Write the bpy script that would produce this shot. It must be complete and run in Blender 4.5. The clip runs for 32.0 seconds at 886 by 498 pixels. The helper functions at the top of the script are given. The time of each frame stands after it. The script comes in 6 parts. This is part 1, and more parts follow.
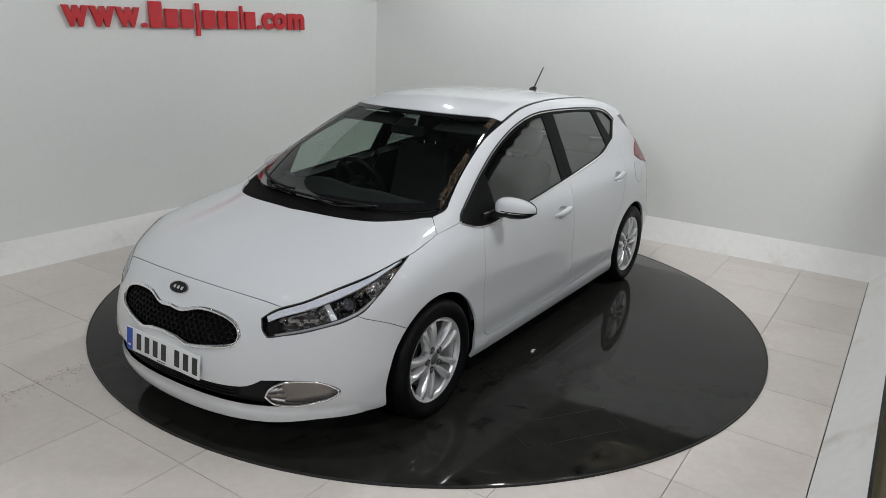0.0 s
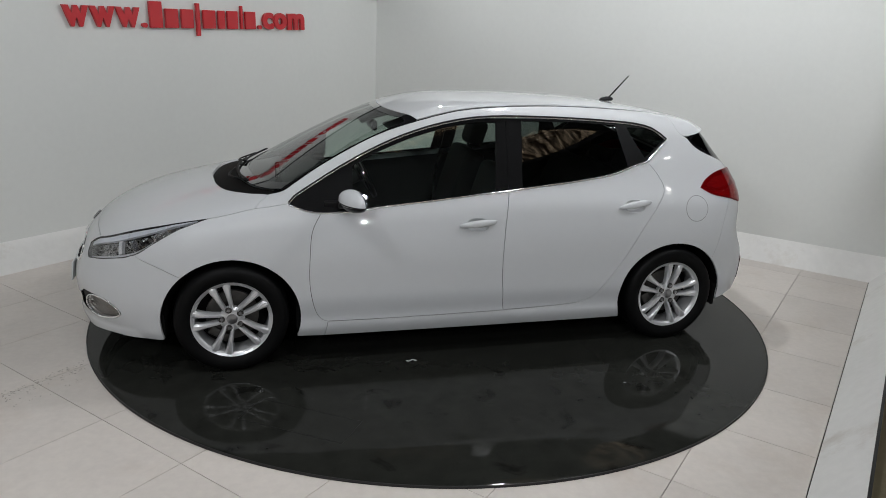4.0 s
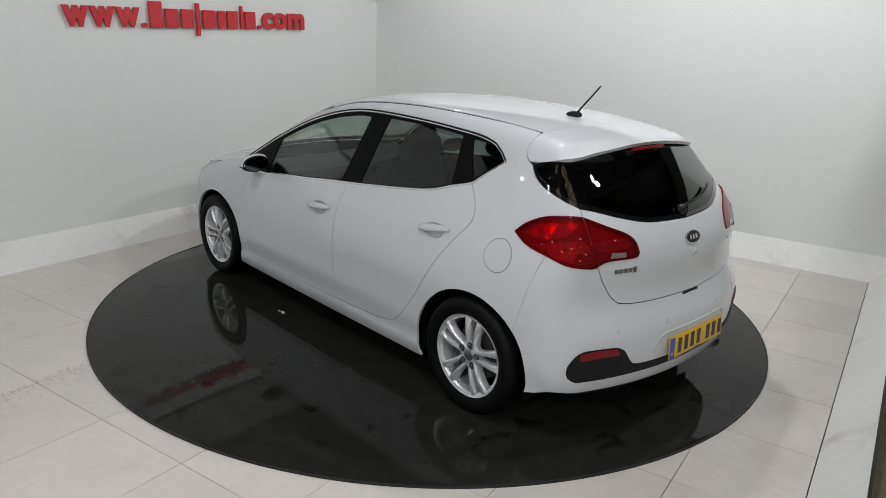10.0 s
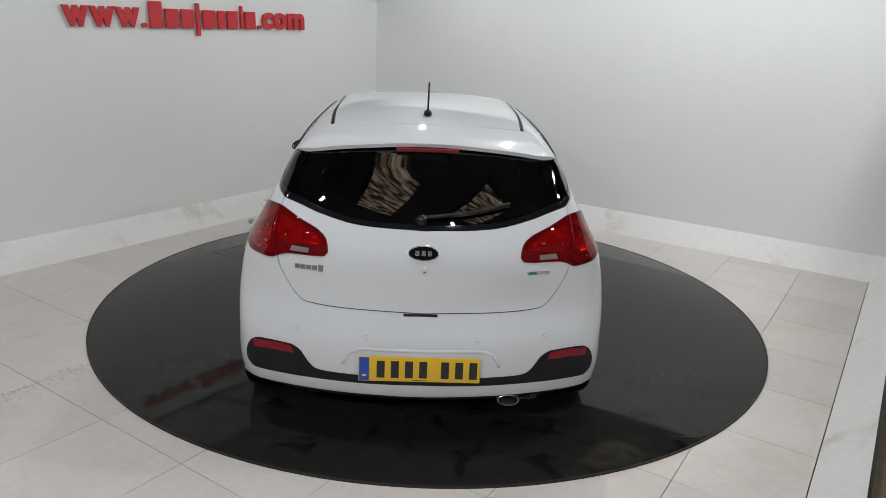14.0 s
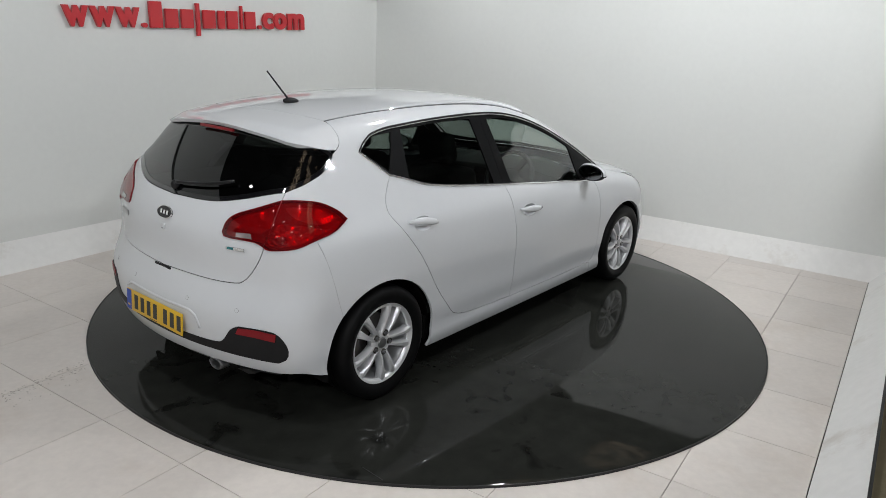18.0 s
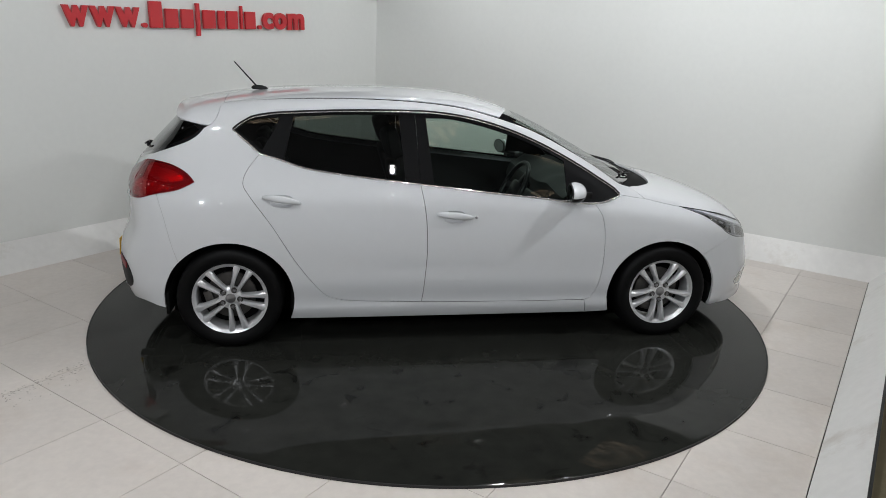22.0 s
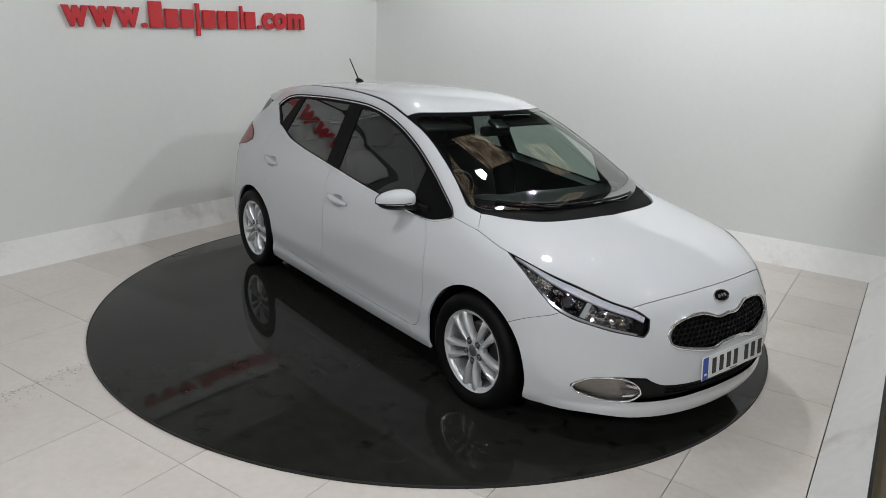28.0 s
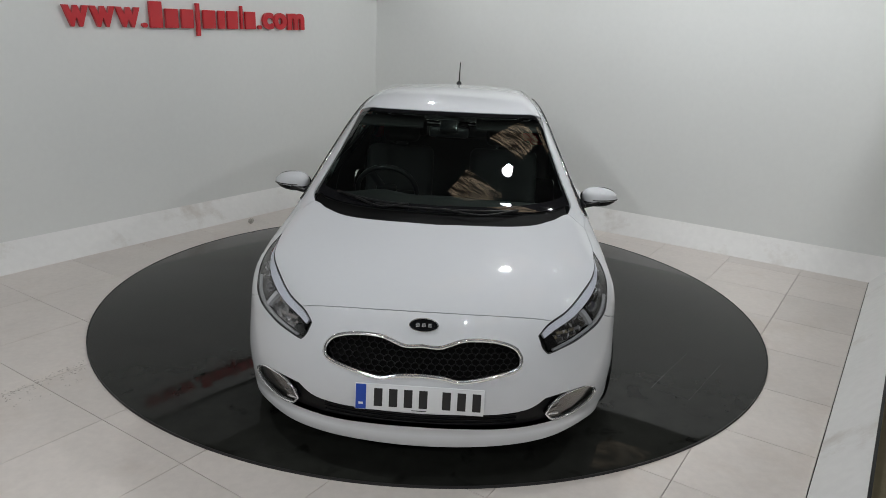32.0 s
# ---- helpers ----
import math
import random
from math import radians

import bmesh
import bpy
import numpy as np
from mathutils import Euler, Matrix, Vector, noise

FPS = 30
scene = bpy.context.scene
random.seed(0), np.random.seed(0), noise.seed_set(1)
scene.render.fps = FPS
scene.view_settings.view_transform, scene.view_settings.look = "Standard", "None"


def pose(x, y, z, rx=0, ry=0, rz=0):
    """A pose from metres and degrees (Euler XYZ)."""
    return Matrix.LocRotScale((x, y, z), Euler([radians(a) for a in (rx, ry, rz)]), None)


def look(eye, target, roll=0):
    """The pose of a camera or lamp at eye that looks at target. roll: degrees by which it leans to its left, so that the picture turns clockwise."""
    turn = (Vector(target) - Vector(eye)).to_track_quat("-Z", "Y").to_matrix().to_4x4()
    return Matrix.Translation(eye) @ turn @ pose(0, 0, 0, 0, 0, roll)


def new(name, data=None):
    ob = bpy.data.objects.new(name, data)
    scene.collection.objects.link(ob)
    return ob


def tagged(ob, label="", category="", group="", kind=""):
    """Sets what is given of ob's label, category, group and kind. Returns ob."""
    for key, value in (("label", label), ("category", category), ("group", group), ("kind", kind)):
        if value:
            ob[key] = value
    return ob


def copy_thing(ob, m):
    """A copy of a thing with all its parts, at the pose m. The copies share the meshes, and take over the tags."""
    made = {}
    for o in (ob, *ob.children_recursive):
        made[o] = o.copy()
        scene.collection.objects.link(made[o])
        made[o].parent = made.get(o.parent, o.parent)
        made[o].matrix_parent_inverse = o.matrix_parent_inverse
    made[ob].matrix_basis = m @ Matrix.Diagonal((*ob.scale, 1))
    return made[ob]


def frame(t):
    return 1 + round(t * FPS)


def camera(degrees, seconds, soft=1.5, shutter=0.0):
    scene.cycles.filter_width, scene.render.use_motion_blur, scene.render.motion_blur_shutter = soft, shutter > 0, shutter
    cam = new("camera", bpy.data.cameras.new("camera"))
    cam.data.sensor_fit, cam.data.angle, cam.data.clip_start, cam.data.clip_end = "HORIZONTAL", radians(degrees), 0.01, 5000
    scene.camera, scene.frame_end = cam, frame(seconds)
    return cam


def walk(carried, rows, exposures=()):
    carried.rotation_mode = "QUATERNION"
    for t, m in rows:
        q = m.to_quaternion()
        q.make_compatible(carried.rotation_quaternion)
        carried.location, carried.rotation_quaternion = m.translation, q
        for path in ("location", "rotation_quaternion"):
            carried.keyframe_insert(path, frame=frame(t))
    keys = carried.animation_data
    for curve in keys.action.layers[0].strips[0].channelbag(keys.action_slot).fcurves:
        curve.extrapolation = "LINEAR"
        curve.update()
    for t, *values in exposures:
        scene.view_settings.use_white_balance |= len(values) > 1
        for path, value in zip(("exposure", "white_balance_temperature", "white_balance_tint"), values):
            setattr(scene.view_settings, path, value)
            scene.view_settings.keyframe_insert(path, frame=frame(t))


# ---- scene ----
cam = camera(64.11, 32.0, soft=0.5)
EYE = (0.0, -4.7876, 1.8195)
AIM = (0.06668, -0.00566, 0.36068)
EXPOSURES = [(0.0, -0.06), (2.0, -0.22), (3.5, -0.21), (6.0, -0.02), (8.0, 0.01), (13.0, 0.01), (17.0, 0.09), (20.0, 0.09), (24.0, 0.00), (28.0, 0.03), (30.0, 0.04), (31.0, -0.15), (32.0, -0.21)]
walk(cam, [(0.0, look(EYE, AIM, 2.567)), (32.0, look(EYE, AIM, 2.567))], EXPOSURES)


def heading(t):
    """The car's and the turntable's turn at t seconds, in radians."""
    s = (t - 16) / 16
    return 1.239 - 2.8809 * s + 0.006 * s * s + 0.0107 * s ** 3


# ---- light ----
world = bpy.data.worlds.new("world")
scene.world = world
world.use_nodes = True
world.node_tree.nodes["Background"].inputs[0].default_value = (0.9, 0.95, 1.0, 1)
world.node_tree.nodes["Background"].inputs[1].default_value = 0.02
scene.view_settings.exposure = 0.0

ROOM = math.radians(-33.9)
CU, SU = math.cos(ROOM), math.sin(ROOM)


def room(u, v, z=0.0):
    """World place of a point given along the back wall (u), towards it (v) and up."""
    return Vector((CU * u - SU * v, SU * u + CU * v, z))


# ceiling lamps: x, y, height, watts, radius of the lens; the last is an added fill for the right wall
LAMPS = [(0.85, 0.05, 3.3, 92, 0.08), (0.45, -3.1, 3.3, 46, 0.025), (-1.55, -2.45, 3.3, 76, 0.03), (2.66, -1.35, 3.3, 108, 0.04), (-2.0, -6.2, 3.3, 205, 0.035), (1.8, -6.6, 3.3, 185, 0.035), (-0.17, 2.43, 3.3, 32, 0.045), (1.665, 0.33, 3.3, 26, 0.012)]


# ---- materials ----
def material(name, colour, rough=0.5, metal=0.0, coat=0.0, bump=0.0, scale=40.0, vary=0.06, spec=0.5):
    m = bpy.data.materials.new(name)
    m.use_nodes = True
    nt = m.node_tree
    p = nt.nodes["Principled BSDF"]
    p.inputs["Base Color"].default_value = (*colour, 1)
    p.inputs["Roughness"].default_value = rough
    p.inputs["Metallic"].default_value = metal
    p.inputs["Coat Weight"].default_value = coat
    p.inputs["Coat Roughness"].default_value = 0.025
    p.inputs["Specular IOR Level"].default_value = spec
    if vary or bump:
        co = nt.nodes.new("ShaderNodeTexCoord")
        n1 = nt.nodes.new("ShaderNodeTexNoise")
        n1.inputs["Scale"].default_value = scale
        n1.inputs["Detail"].default_value = 4
        n2 = nt.nodes.new("ShaderNodeTexNoise")
        n2.inputs["Scale"].default_value = scale / 14
        n2.inputs["Detail"].default_value = 3
        for n in (n1, n2):
            nt.links.new(co.outputs["Object"], n.inputs["Vector"])
        mix = nt.nodes.new("ShaderNodeMix")
        mix.inputs[0].default_value = 0.5
        nt.links.new(n1.outputs["Fac"], mix.inputs[2])
        nt.links.new(n2.outputs["Fac"], mix.inputs[3])
        ramp = nt.nodes.new("ShaderNodeMapRange")
        ramp.inputs["From Min"].default_value, ramp.inputs["From Max"].default_value = 0.3, 0.7
        ramp.inputs["To Min"].default_value, ramp.inputs["To Max"].default_value = 1 - vary, 1 + vary
        nt.links.new(mix.outputs[0], ramp.inputs["Value"])
        mul = nt.nodes.new("ShaderNodeVectorMath")
        mul.operation = "SCALE"
        mul.inputs[0].default_value = colour
        nt.links.new(ramp.outputs[0], mul.inputs["Scale"])
        nt.links.new(mul.outputs[0], p.inputs["Base Color"])
        if bump:
            b = nt.nodes.new("ShaderNodeBump")
            b.inputs["Strength"].default_value = bump
            b.inputs["Distance"].default_value = 0.002
            nt.links.new(n1.outputs["Fac"], b.inputs["Height"])
            nt.links.new(b.outputs[0], p.inputs["Normal"])
    return m


def glass_material(name, tint, rough=0.0, cloud=0.0):
    m = bpy.data.materials.new(name)
    m.use_nodes = True
    nt = m.node_tree
    nt.nodes.remove(nt.nodes["Principled BSDF"])
    out = nt.nodes["Material Output"]
    tr = nt.nodes.new("ShaderNodeBsdfTransparent")
    tr.inputs[0].default_value = (*tint, 1)
    gl = nt.nodes.new("ShaderNodeBsdfGlossy")
    gl.inputs["Roughness"].default_value = rough
    lw = nt.nodes.new("ShaderNodeLayerWeight")
    lw.inputs["Blend"].default_value = 0.5
    p5 = nt.nodes.new("ShaderNodeMath")
    p5.operation, p5.inputs[1].default_value = "POWER", 3.5
    fr = nt.nodes.new("ShaderNodeMath")
    fr.operation, fr.inputs[1].default_value, fr.inputs[2].default_value = "MULTIPLY_ADD", 0.92, 0.08
    nt.links.new(lw.outputs["Facing"], p5.inputs[0])
    nt.links.new(p5.outputs[0], fr.inputs[0])
    mix = nt.nodes.new("ShaderNodeMixShader")
    nt.links.new(fr.outputs[0], mix.inputs[0])
    if cloud:
        # a share of the light is scattered in the coloured plastic
        body = nt.nodes.new("ShaderNodeBsdfDiffuse")
        body.inputs[0].default_value = (*tint, 1)
        milk = nt.nodes.new("ShaderNodeMixShader")
        milk.inputs[0].default_value = cloud
        nt.links.new(tr.outputs[0], milk.inputs[1])
        nt.links.new(body.outputs[0], milk.inputs[2])
        nt.links.new(milk.outputs[0], mix.inputs[1])
    else:
        nt.links.new(tr.outputs[0], mix.inputs[1])
    nt.links.new(gl.outputs[0], mix.inputs[2])
    nt.links.new(mix.outputs[0], out.inputs["Surface"])
    return m


def glow_material(name, colour, strength):
    m = bpy.data.materials.new(name)
    m.use_nodes = True
    p = m.node_tree.nodes["Principled BSDF"]
    p.inputs["Base Color"].default_value = (0.8, 0.8, 0.8, 1)
    p.inputs["Emission Color"].default_value = (*colour, 1)
    p.inputs["Emission Strength"].default_value = strength
    return m


PAINT = material("white_paint", (0.62, 0.632, 0.65), 0.45, coat=1.0, vary=0.01, scale=300, spec=0.12)
BLACK = material("black_plastic", (0.010, 0.010, 0.011), 0.55, bump=0.15, scale=600, spec=0.22)
GLOSS = material("gloss_black", (0.006, 0.006, 0.007), 0.04, vary=0.05, spec=0.4)
SCREENBLACK = material("ceramic_black_edge", (0.006, 0.006, 0.007), 0.05, coat=1.0, vary=0.05)
DARK = material("dark_cavity", (0.005, 0.005, 0.005), 0.9, spec=0.1)
RUBBER = material("tyre_rubber", (0.0042, 0.0042, 0.0045), 0.5, bump=0.1, scale=200, spec=0.12)
CHROME = material("chrome", (0.90, 0.91, 0.92), 0.12, 0.85, vary=0.02)
ALLOY = material("silver_alloy", (0.74, 0.745, 0.76), 0.32, 0.55, coat=0.6, vary=0.03, scale=150)
STEEL = material("brake_steel", (0.10, 0.095, 0.09), 0.5, 0.8, vary=0.25)
PILLAR = material("matt_black_pillar", (0.005, 0.005, 0.0055), 0.45, scale=500, spec=0.06)
BOLT = material("steel_bolt", (0.35, 0.35, 0.36), 0.3, 0.9)
LEATHER = material("dark_cloth", (0.008, 0.008, 0.0085), 0.8, bump=0.3, scale=300)
TRIM = material("interior_trim", (0.0065, 0.0065, 0.007), 0.6, bump=0.2, scale=400)
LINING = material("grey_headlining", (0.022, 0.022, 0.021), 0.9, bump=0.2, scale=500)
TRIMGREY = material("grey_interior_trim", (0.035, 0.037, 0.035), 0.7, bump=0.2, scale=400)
GLASS = glass_material("window_glass", (0.70, 0.79, 0.745))
TINTED = glass_material("privacy_glass", (0.32, 0.36, 0.34))
REARGLASS = glass_material("tinted_rear_glass", (0.05, 0.056, 0.054))
REDGLASS = glass_material("red_lens_glass", (0.56, 0.010, 0.018), cloud=0.13)
CLEAR = glass_material("lamp_lens", (0.92, 0.93, 0.94))
REDLENS = material("red_lens", (0.36, 0.008, 0.016), 0.22, coat=1.0, vary=0.12, scale=30)
DARKRED = material("deep_red_lens", (0.20, 0.004, 0.009), 0.35, coat=0.0, spec=0.3, vary=0.1, scale=30)
AMBERLENS = material("amber_lens", (0.17, 0.030, 0.010), 0.15, coat=1.0, vary=0.1)
WHITELENS = material("clear_lens", (0.62, 0.50, 0.50), 0.12, 0.7, coat=1.0, vary=0.15, scale=200)
PLATEW = material("white_plate", (0.72, 0.73, 0.74), 0.35, vary=0.03)
PLATEY = material("yellow_plate", (0.72, 0.44, 0.02), 0.35, vary=0.03)
PLATEB = material("blue_band", (0.01, 0.06, 0.38), 0.35, vary=0.03)
INK = material("black_ink", (0.012, 0.012, 0.013), 0.4)
SIGNRED = material("red_acrylic", (0.52, 0.012, 0.02), 0.35, coat=0.3, vary=0.03)
BLACKGLOSS = material("satin_black", (0.009, 0.009, 0.010), 0.3, vary=0.05, spec=0.3)

# ---- the car's skin: a closed surface that the panels are cut from ----
def spline(*kn):
    """A smooth curve through knots, straight beyond its ends."""
    x = np.array([k[0] for k in kn], float)
    y = np.array([k[1] for k in kn], float)
    n, h = len(x), np.diff(x)
    a, b = np.eye(n), np.zeros(n)
    for i in range(1, n - 1):
        a[i, i - 1], a[i, i], a[i, i + 1] = h[i - 1], 2 * (h[i - 1] + h[i]), h[i]
        b[i] = 3 * ((y[i + 1] - y[i]) / h[i] - (y[i] - y[i - 1]) / h[i - 1])
    c = np.linalg.solve(a, b)
    xs = np.linspace(x[0], x[-1], 1500)
    i = np.clip(np.searchsorted(x, xs) - 1, 0, n - 2)
    d = (c[i + 1] - c[i]) / (3 * h[i])
    e = (y[i + 1] - y[i]) / h[i] - h[i] * (2 * c[i] + c[i + 1]) / 3
    t = xs - x[i]
    ys = y[i] + e * t + c[i] * t * t + d * t ** 3
    s0, s1 = (ys[1] - ys[0]) / (xs[1] - xs[0]), (ys[-1] - ys[-2]) / (xs[-1] - xs[-2])
    return lambda v: np.interp(v, xs, ys) + np.minimum(v - xs[0], 0) * s0 + np.maximum(v - xs[-1], 0) * s1


# centre line of the top: bonnet, screen, roof, spoiler
ROOF=spline((-1.75,1.325),(-1.4,1.392),(-1.1,1.428),(-.8,1.446),(-.4,1.454),(0,1.443),(.25,1.407),(.45,1.345),(.7,1.236),(1.0,1.083),(1.3,.908),(1.5,.77))
HOOD=spline((1.0,.995),(1.25,.962),(1.45,.922),(1.65,.881),(1.85,.826),(2.0,.768),(2.1,.717),(2.2,.63))
FRONT=spline((.12,2.09),(.18,2.15),(.26,2.20),(.36,2.222),(.46,2.215),(.56,2.185),(.66,2.15),(.74,2.10),(.82,2.02))
REAR=spline((.2,-1.95),(.27,-2.02),(.36,-2.052),(.46,-2.06),(.56,-2.045),(.64,-2.01),(.72,-1.99),(.82,-1.988),(.93,-1.968),(1.03,-1.91),(1.12,-1.835),(1.2,-1.760),(1.3,-1.665),(1.42,-1.56))
PLAN=spline((-2.1,.80),(-1.8,.845),(-1.5,.875),(-1.2,.886),(-.6,.888),(0,.888),(.6,.886),(1.1,.884),(1.5,.880),(1.8,.865),(2.2,.83))
SECT=spline((.12,.05),(.18,.026),(.225,.011),(.27,.0145),(.33,.0105),(.385,.0055),(.45,.0072),(.53,.0072),(.62,.0062),(.72,.014),(.80,.028),(.88,.050),(.97,.100),(1.1,.167),(1.24,.240),(1.4,.325))
def smax(a,b,r):
    h=np.maximum(r-np.abs(a-b),0);return np.maximum(a,b)+h*h/(4*r)
def field(P):
    x,y,z=P[...,0],np.abs(P[...,1]),P[...,2]
    zz=z+.06*np.clip(x,0,1.6)*np.clip((z-.6)/.25,0,1)
    side=(y-PLAN(x)+SECT(zz))*.93
    y2=y*y
    roof=(z-ROOF(x+.13*y2*np.clip((x+.2)/.7,0,1))+.065*y2+.12*y2*y2)*.9
    hood=(z-HOOD(x+.19*y2)+.042*y2+.10*y2*y2)*.95
    top=-smax(-roof,-hood,.03)
    front=(x-FRONT(z)+.30*y2+.45*y2*y2)*.85
    rear=(REAR(z)-x+.24*y2*1+.08*y2*y2)*.85
    f=smax(side,top,.09)
    f=smax(f,front,.11)
    return smax(f,rear,np.clip(.10-(z-1.18)*.7,.03,.10))
def normal(P,e=.003):
    g=np.stack([field(P+np.eye(3)[i]*e)-field(P-np.eye(3)[i]*e) for i in range(3)],-1)
    return g/np.linalg.norm(g,axis=-1,keepdims=True)
def march(O,D,L,n=90):
    s=np.linspace(0,L,n);best=np.full(len(O),np.nan);lo=np.zeros(len(O));hi=np.full(len(O),np.nan)
    prev=field(O);done=np.zeros(len(O),bool)
    for k in range(1,n):
        v=field(O+D*s[k]);hit=(~done)&(v<=0)
        lo[hit]=s[k-1];hi[hit]=s[k];done|=hit
    hi=np.where(done,hi,lo)
    for _ in range(22):
        m=(lo+hi)/2;v=field(O+D*m[:,None]);ins=v<=0
        hi=np.where(ins,m,hi);lo=np.where(ins,lo,m)
    P=O+D*((lo+hi)/2)[:,None];P[~done]=np.nan;return P


# ways to lay a flat outline on the skin: straight from the side, from above, from the side and above, and round the nose and the tail
TILT = (0.0, -0.866, -0.5)


def flat(way, p):
    p = np.asarray(p, float).reshape(-1, 3)
    if way == "side":
        return p[:, [0, 2]]
    if way == "top":
        return p[:, [0, 1]]
    if way == "slant":
        return np.stack([p[:, 0], p[:, 2] * 0.866 - p[:, 1] * 0.5], 1)
    if way == "nose":
        return np.stack([np.arctan2(p[:, 1], p[:, 0] - 1.2) * 0.9, p[:, 2]], 1)
    return np.stack([np.arctan2(p[:, 1], -1.1 - p[:, 0]) * 0.85, p[:, 2]], 1)


def lay(way, q):
    q = np.asarray(q, float).reshape(-1, 2)
    n, o, z = len(q), np.ones(len(q)), np.zeros(len(q))
    if way == "side":
        return march(np.stack([q[:, 0], o * 1.2, q[:, 1]], 1), np.stack([z, -o, z], 1), 1.0)
    if way == "top":
        return march(np.stack([q[:, 0], q[:, 1], o * 1.7], 1), np.stack([z, z, -o], 1), 1.4)
    if way == "slant":
        base = np.stack([q[:, 0], -0.5 * q[:, 1], 0.866 * q[:, 1]], 1)
        d = np.tile(np.array(TILT), (n, 1))
        return march(base - d * 1.5, d, 2.2)
    if way == "nose":
        f = q[:, 0] / 0.9
        d = np.stack([np.cos(f), np.sin(f), z], 1)
        return march(np.stack([o * 1.2, z, q[:, 1]], 1) + d * 1.3, -d, 1.2)
    f = q[:, 0] / 0.85
    d = np.stack([-np.cos(f), np.sin(f), z], 1)
    return march(np.stack([-1.1 * o, z, q[:, 1]], 1) + d * 1.3, -d, 1.2)


def on_side(*xz):
    return lay("side", xz)


def on_top(*xy):
    return lay("top", xy)


def bend(points, step=0.02):
    """A smooth line through points (Catmull-Rom), in short steps."""
    p = np.asarray(points, float)
    if len(p) < 3:
        n = max(1, int(np.linalg.norm(p[-1] - p[0]) / step))
        return np.array([p[0] + (p[-1] - p[0]) * i / n for i in range(n + 1)])
    out = []
    ext = np.vstack([2 * p[0] - p[1], p, 2 * p[-1] - p[-2]])
    for i in range(1, len(ext) - 2):
        a, b, c, d = ext[i - 1:i + 3]
        n = max(1, int(np.linalg.norm(c - b) / step))
        for k in range(n):
            t = k / n
            out.append(0.5 * (2 * b + (c - a) * t + (2 * a - 5 * b + 4 * c - d) * t * t + (3 * b - a - 3 * c + d) * t ** 3))
    out.append(p[-1])
    return np.array(out)


def ring(*runs, step=0.02):
    """A closed outline of smooth runs that meet at corners."""
    out = []
    for r in runs:
        for p in bend(r, step):
            if not out or np.linalg.norm(out[-1] - p) > 0.002:
                out.append(p)
    if np.linalg.norm(out[0] - out[-1]) < 0.002:
        out.pop()
    return np.array(out)


def mirror_half(half):
    """A closed outline from the half at y >= 0 that starts and ends on the middle line."""
    h = np.asarray(half, float)
    other = h[1:-1][::-1] * [1, -1, 1]
    return np.vstack([h, other])


def signed_area(q):
    return 0.5 * np.sum(q[:, 0] * np.roll(q[:, 1], -1) - np.roll(q[:, 0], -1) * q[:, 1])


def inset(q, d):
    if signed_area(q) < 0:
        d = -d
    a, b = q - np.roll(q, 1, 0), np.roll(q, -1, 0) - q
    a, b = a / (np.linalg.norm(a, axis=1, keepdims=True) + 1e-9), b / (np.linalg.norm(b, axis=1, keepdims=True) + 1e-9)
    n = np.stack([-(a + b)[:, 1], (a + b)[:, 0]], 1)
    n /= np.linalg.norm(n, axis=1, keepdims=True) + 1e-9
    return q + n * d


def inside(q, pts):
    hit = np.zeros(len(pts), bool)
    a, b = q, np.roll(q, -1, 0)
    for (x1, y1), (x2, y2) in zip(a, b):
        if y1 != y2:
            cut = ((y1 > pts[:, 1]) != (y2 > pts[:, 1])) & (pts[:, 0] < (x2 - x1) * (pts[:, 1] - y1) / (y2 - y1) + x1)
            hit ^= cut
    return hit


def near(q, pts, d):
    out = np.zeros(len(pts), bool)
    a, b = q, np.roll(q, -1, 0)
    for p1, p2 in zip(a, b):
        e = p2 - p1
        t = np.clip(((pts - p1) @ e) / (e @ e + 1e-12), 0, 1)
        out |= np.linalg.norm(pts - p1 - t[:, None] * e, axis=1) < d
    return out


def resample(q, step):
    """A closed flat outline in even steps."""
    e = np.vstack([q, q[:1]])
    d = np.concatenate([[0], np.cumsum(np.linalg.norm(np.diff(e, axis=0), axis=1))])
    s = np.linspace(0, d[-1], max(8, int(d[-1] / step)), endpoint=False)
    return np.stack([np.interp(s, d, e[:, 0]), np.interp(s, d, e[:, 1])], 1)


def link_mesh(name, verts, faces, normals, mat, parent, label="", flip=False):
    me = bpy.data.meshes.new(name)
    v = np.asarray(verts, float)
    if flip:
        v = v * [1, -1, 1]
        faces = [tuple(reversed(f)) for f in faces]
    me.from_pydata([tuple(p) for p in v], [], faces)
    me.polygons.foreach_set("use_smooth", [True] * len(me.polygons))
    me.update()
    if normals is not None:
        n = np.asarray(normals, float) * ([1, -1, 1] if flip else 1)
        me.normals_split_custom_set_from_vertices([tuple(p) for p in n])
    me.materials.append(mat)
    ob = new(name, me)
    ob.parent = parent
    if label:
        ob["label"] = label
    return ob


def snap(p):
    """Points drawn onto the skin along its normal."""
    p = np.array(p, float)
    for _ in range(6):
        n = normal(p)
        g = (field(p + n * 0.002) - field(p - n * 0.002)) / 0.004
        p = p - n * (field(p) / np.maximum(g, 0.3))[:, None]
    return p


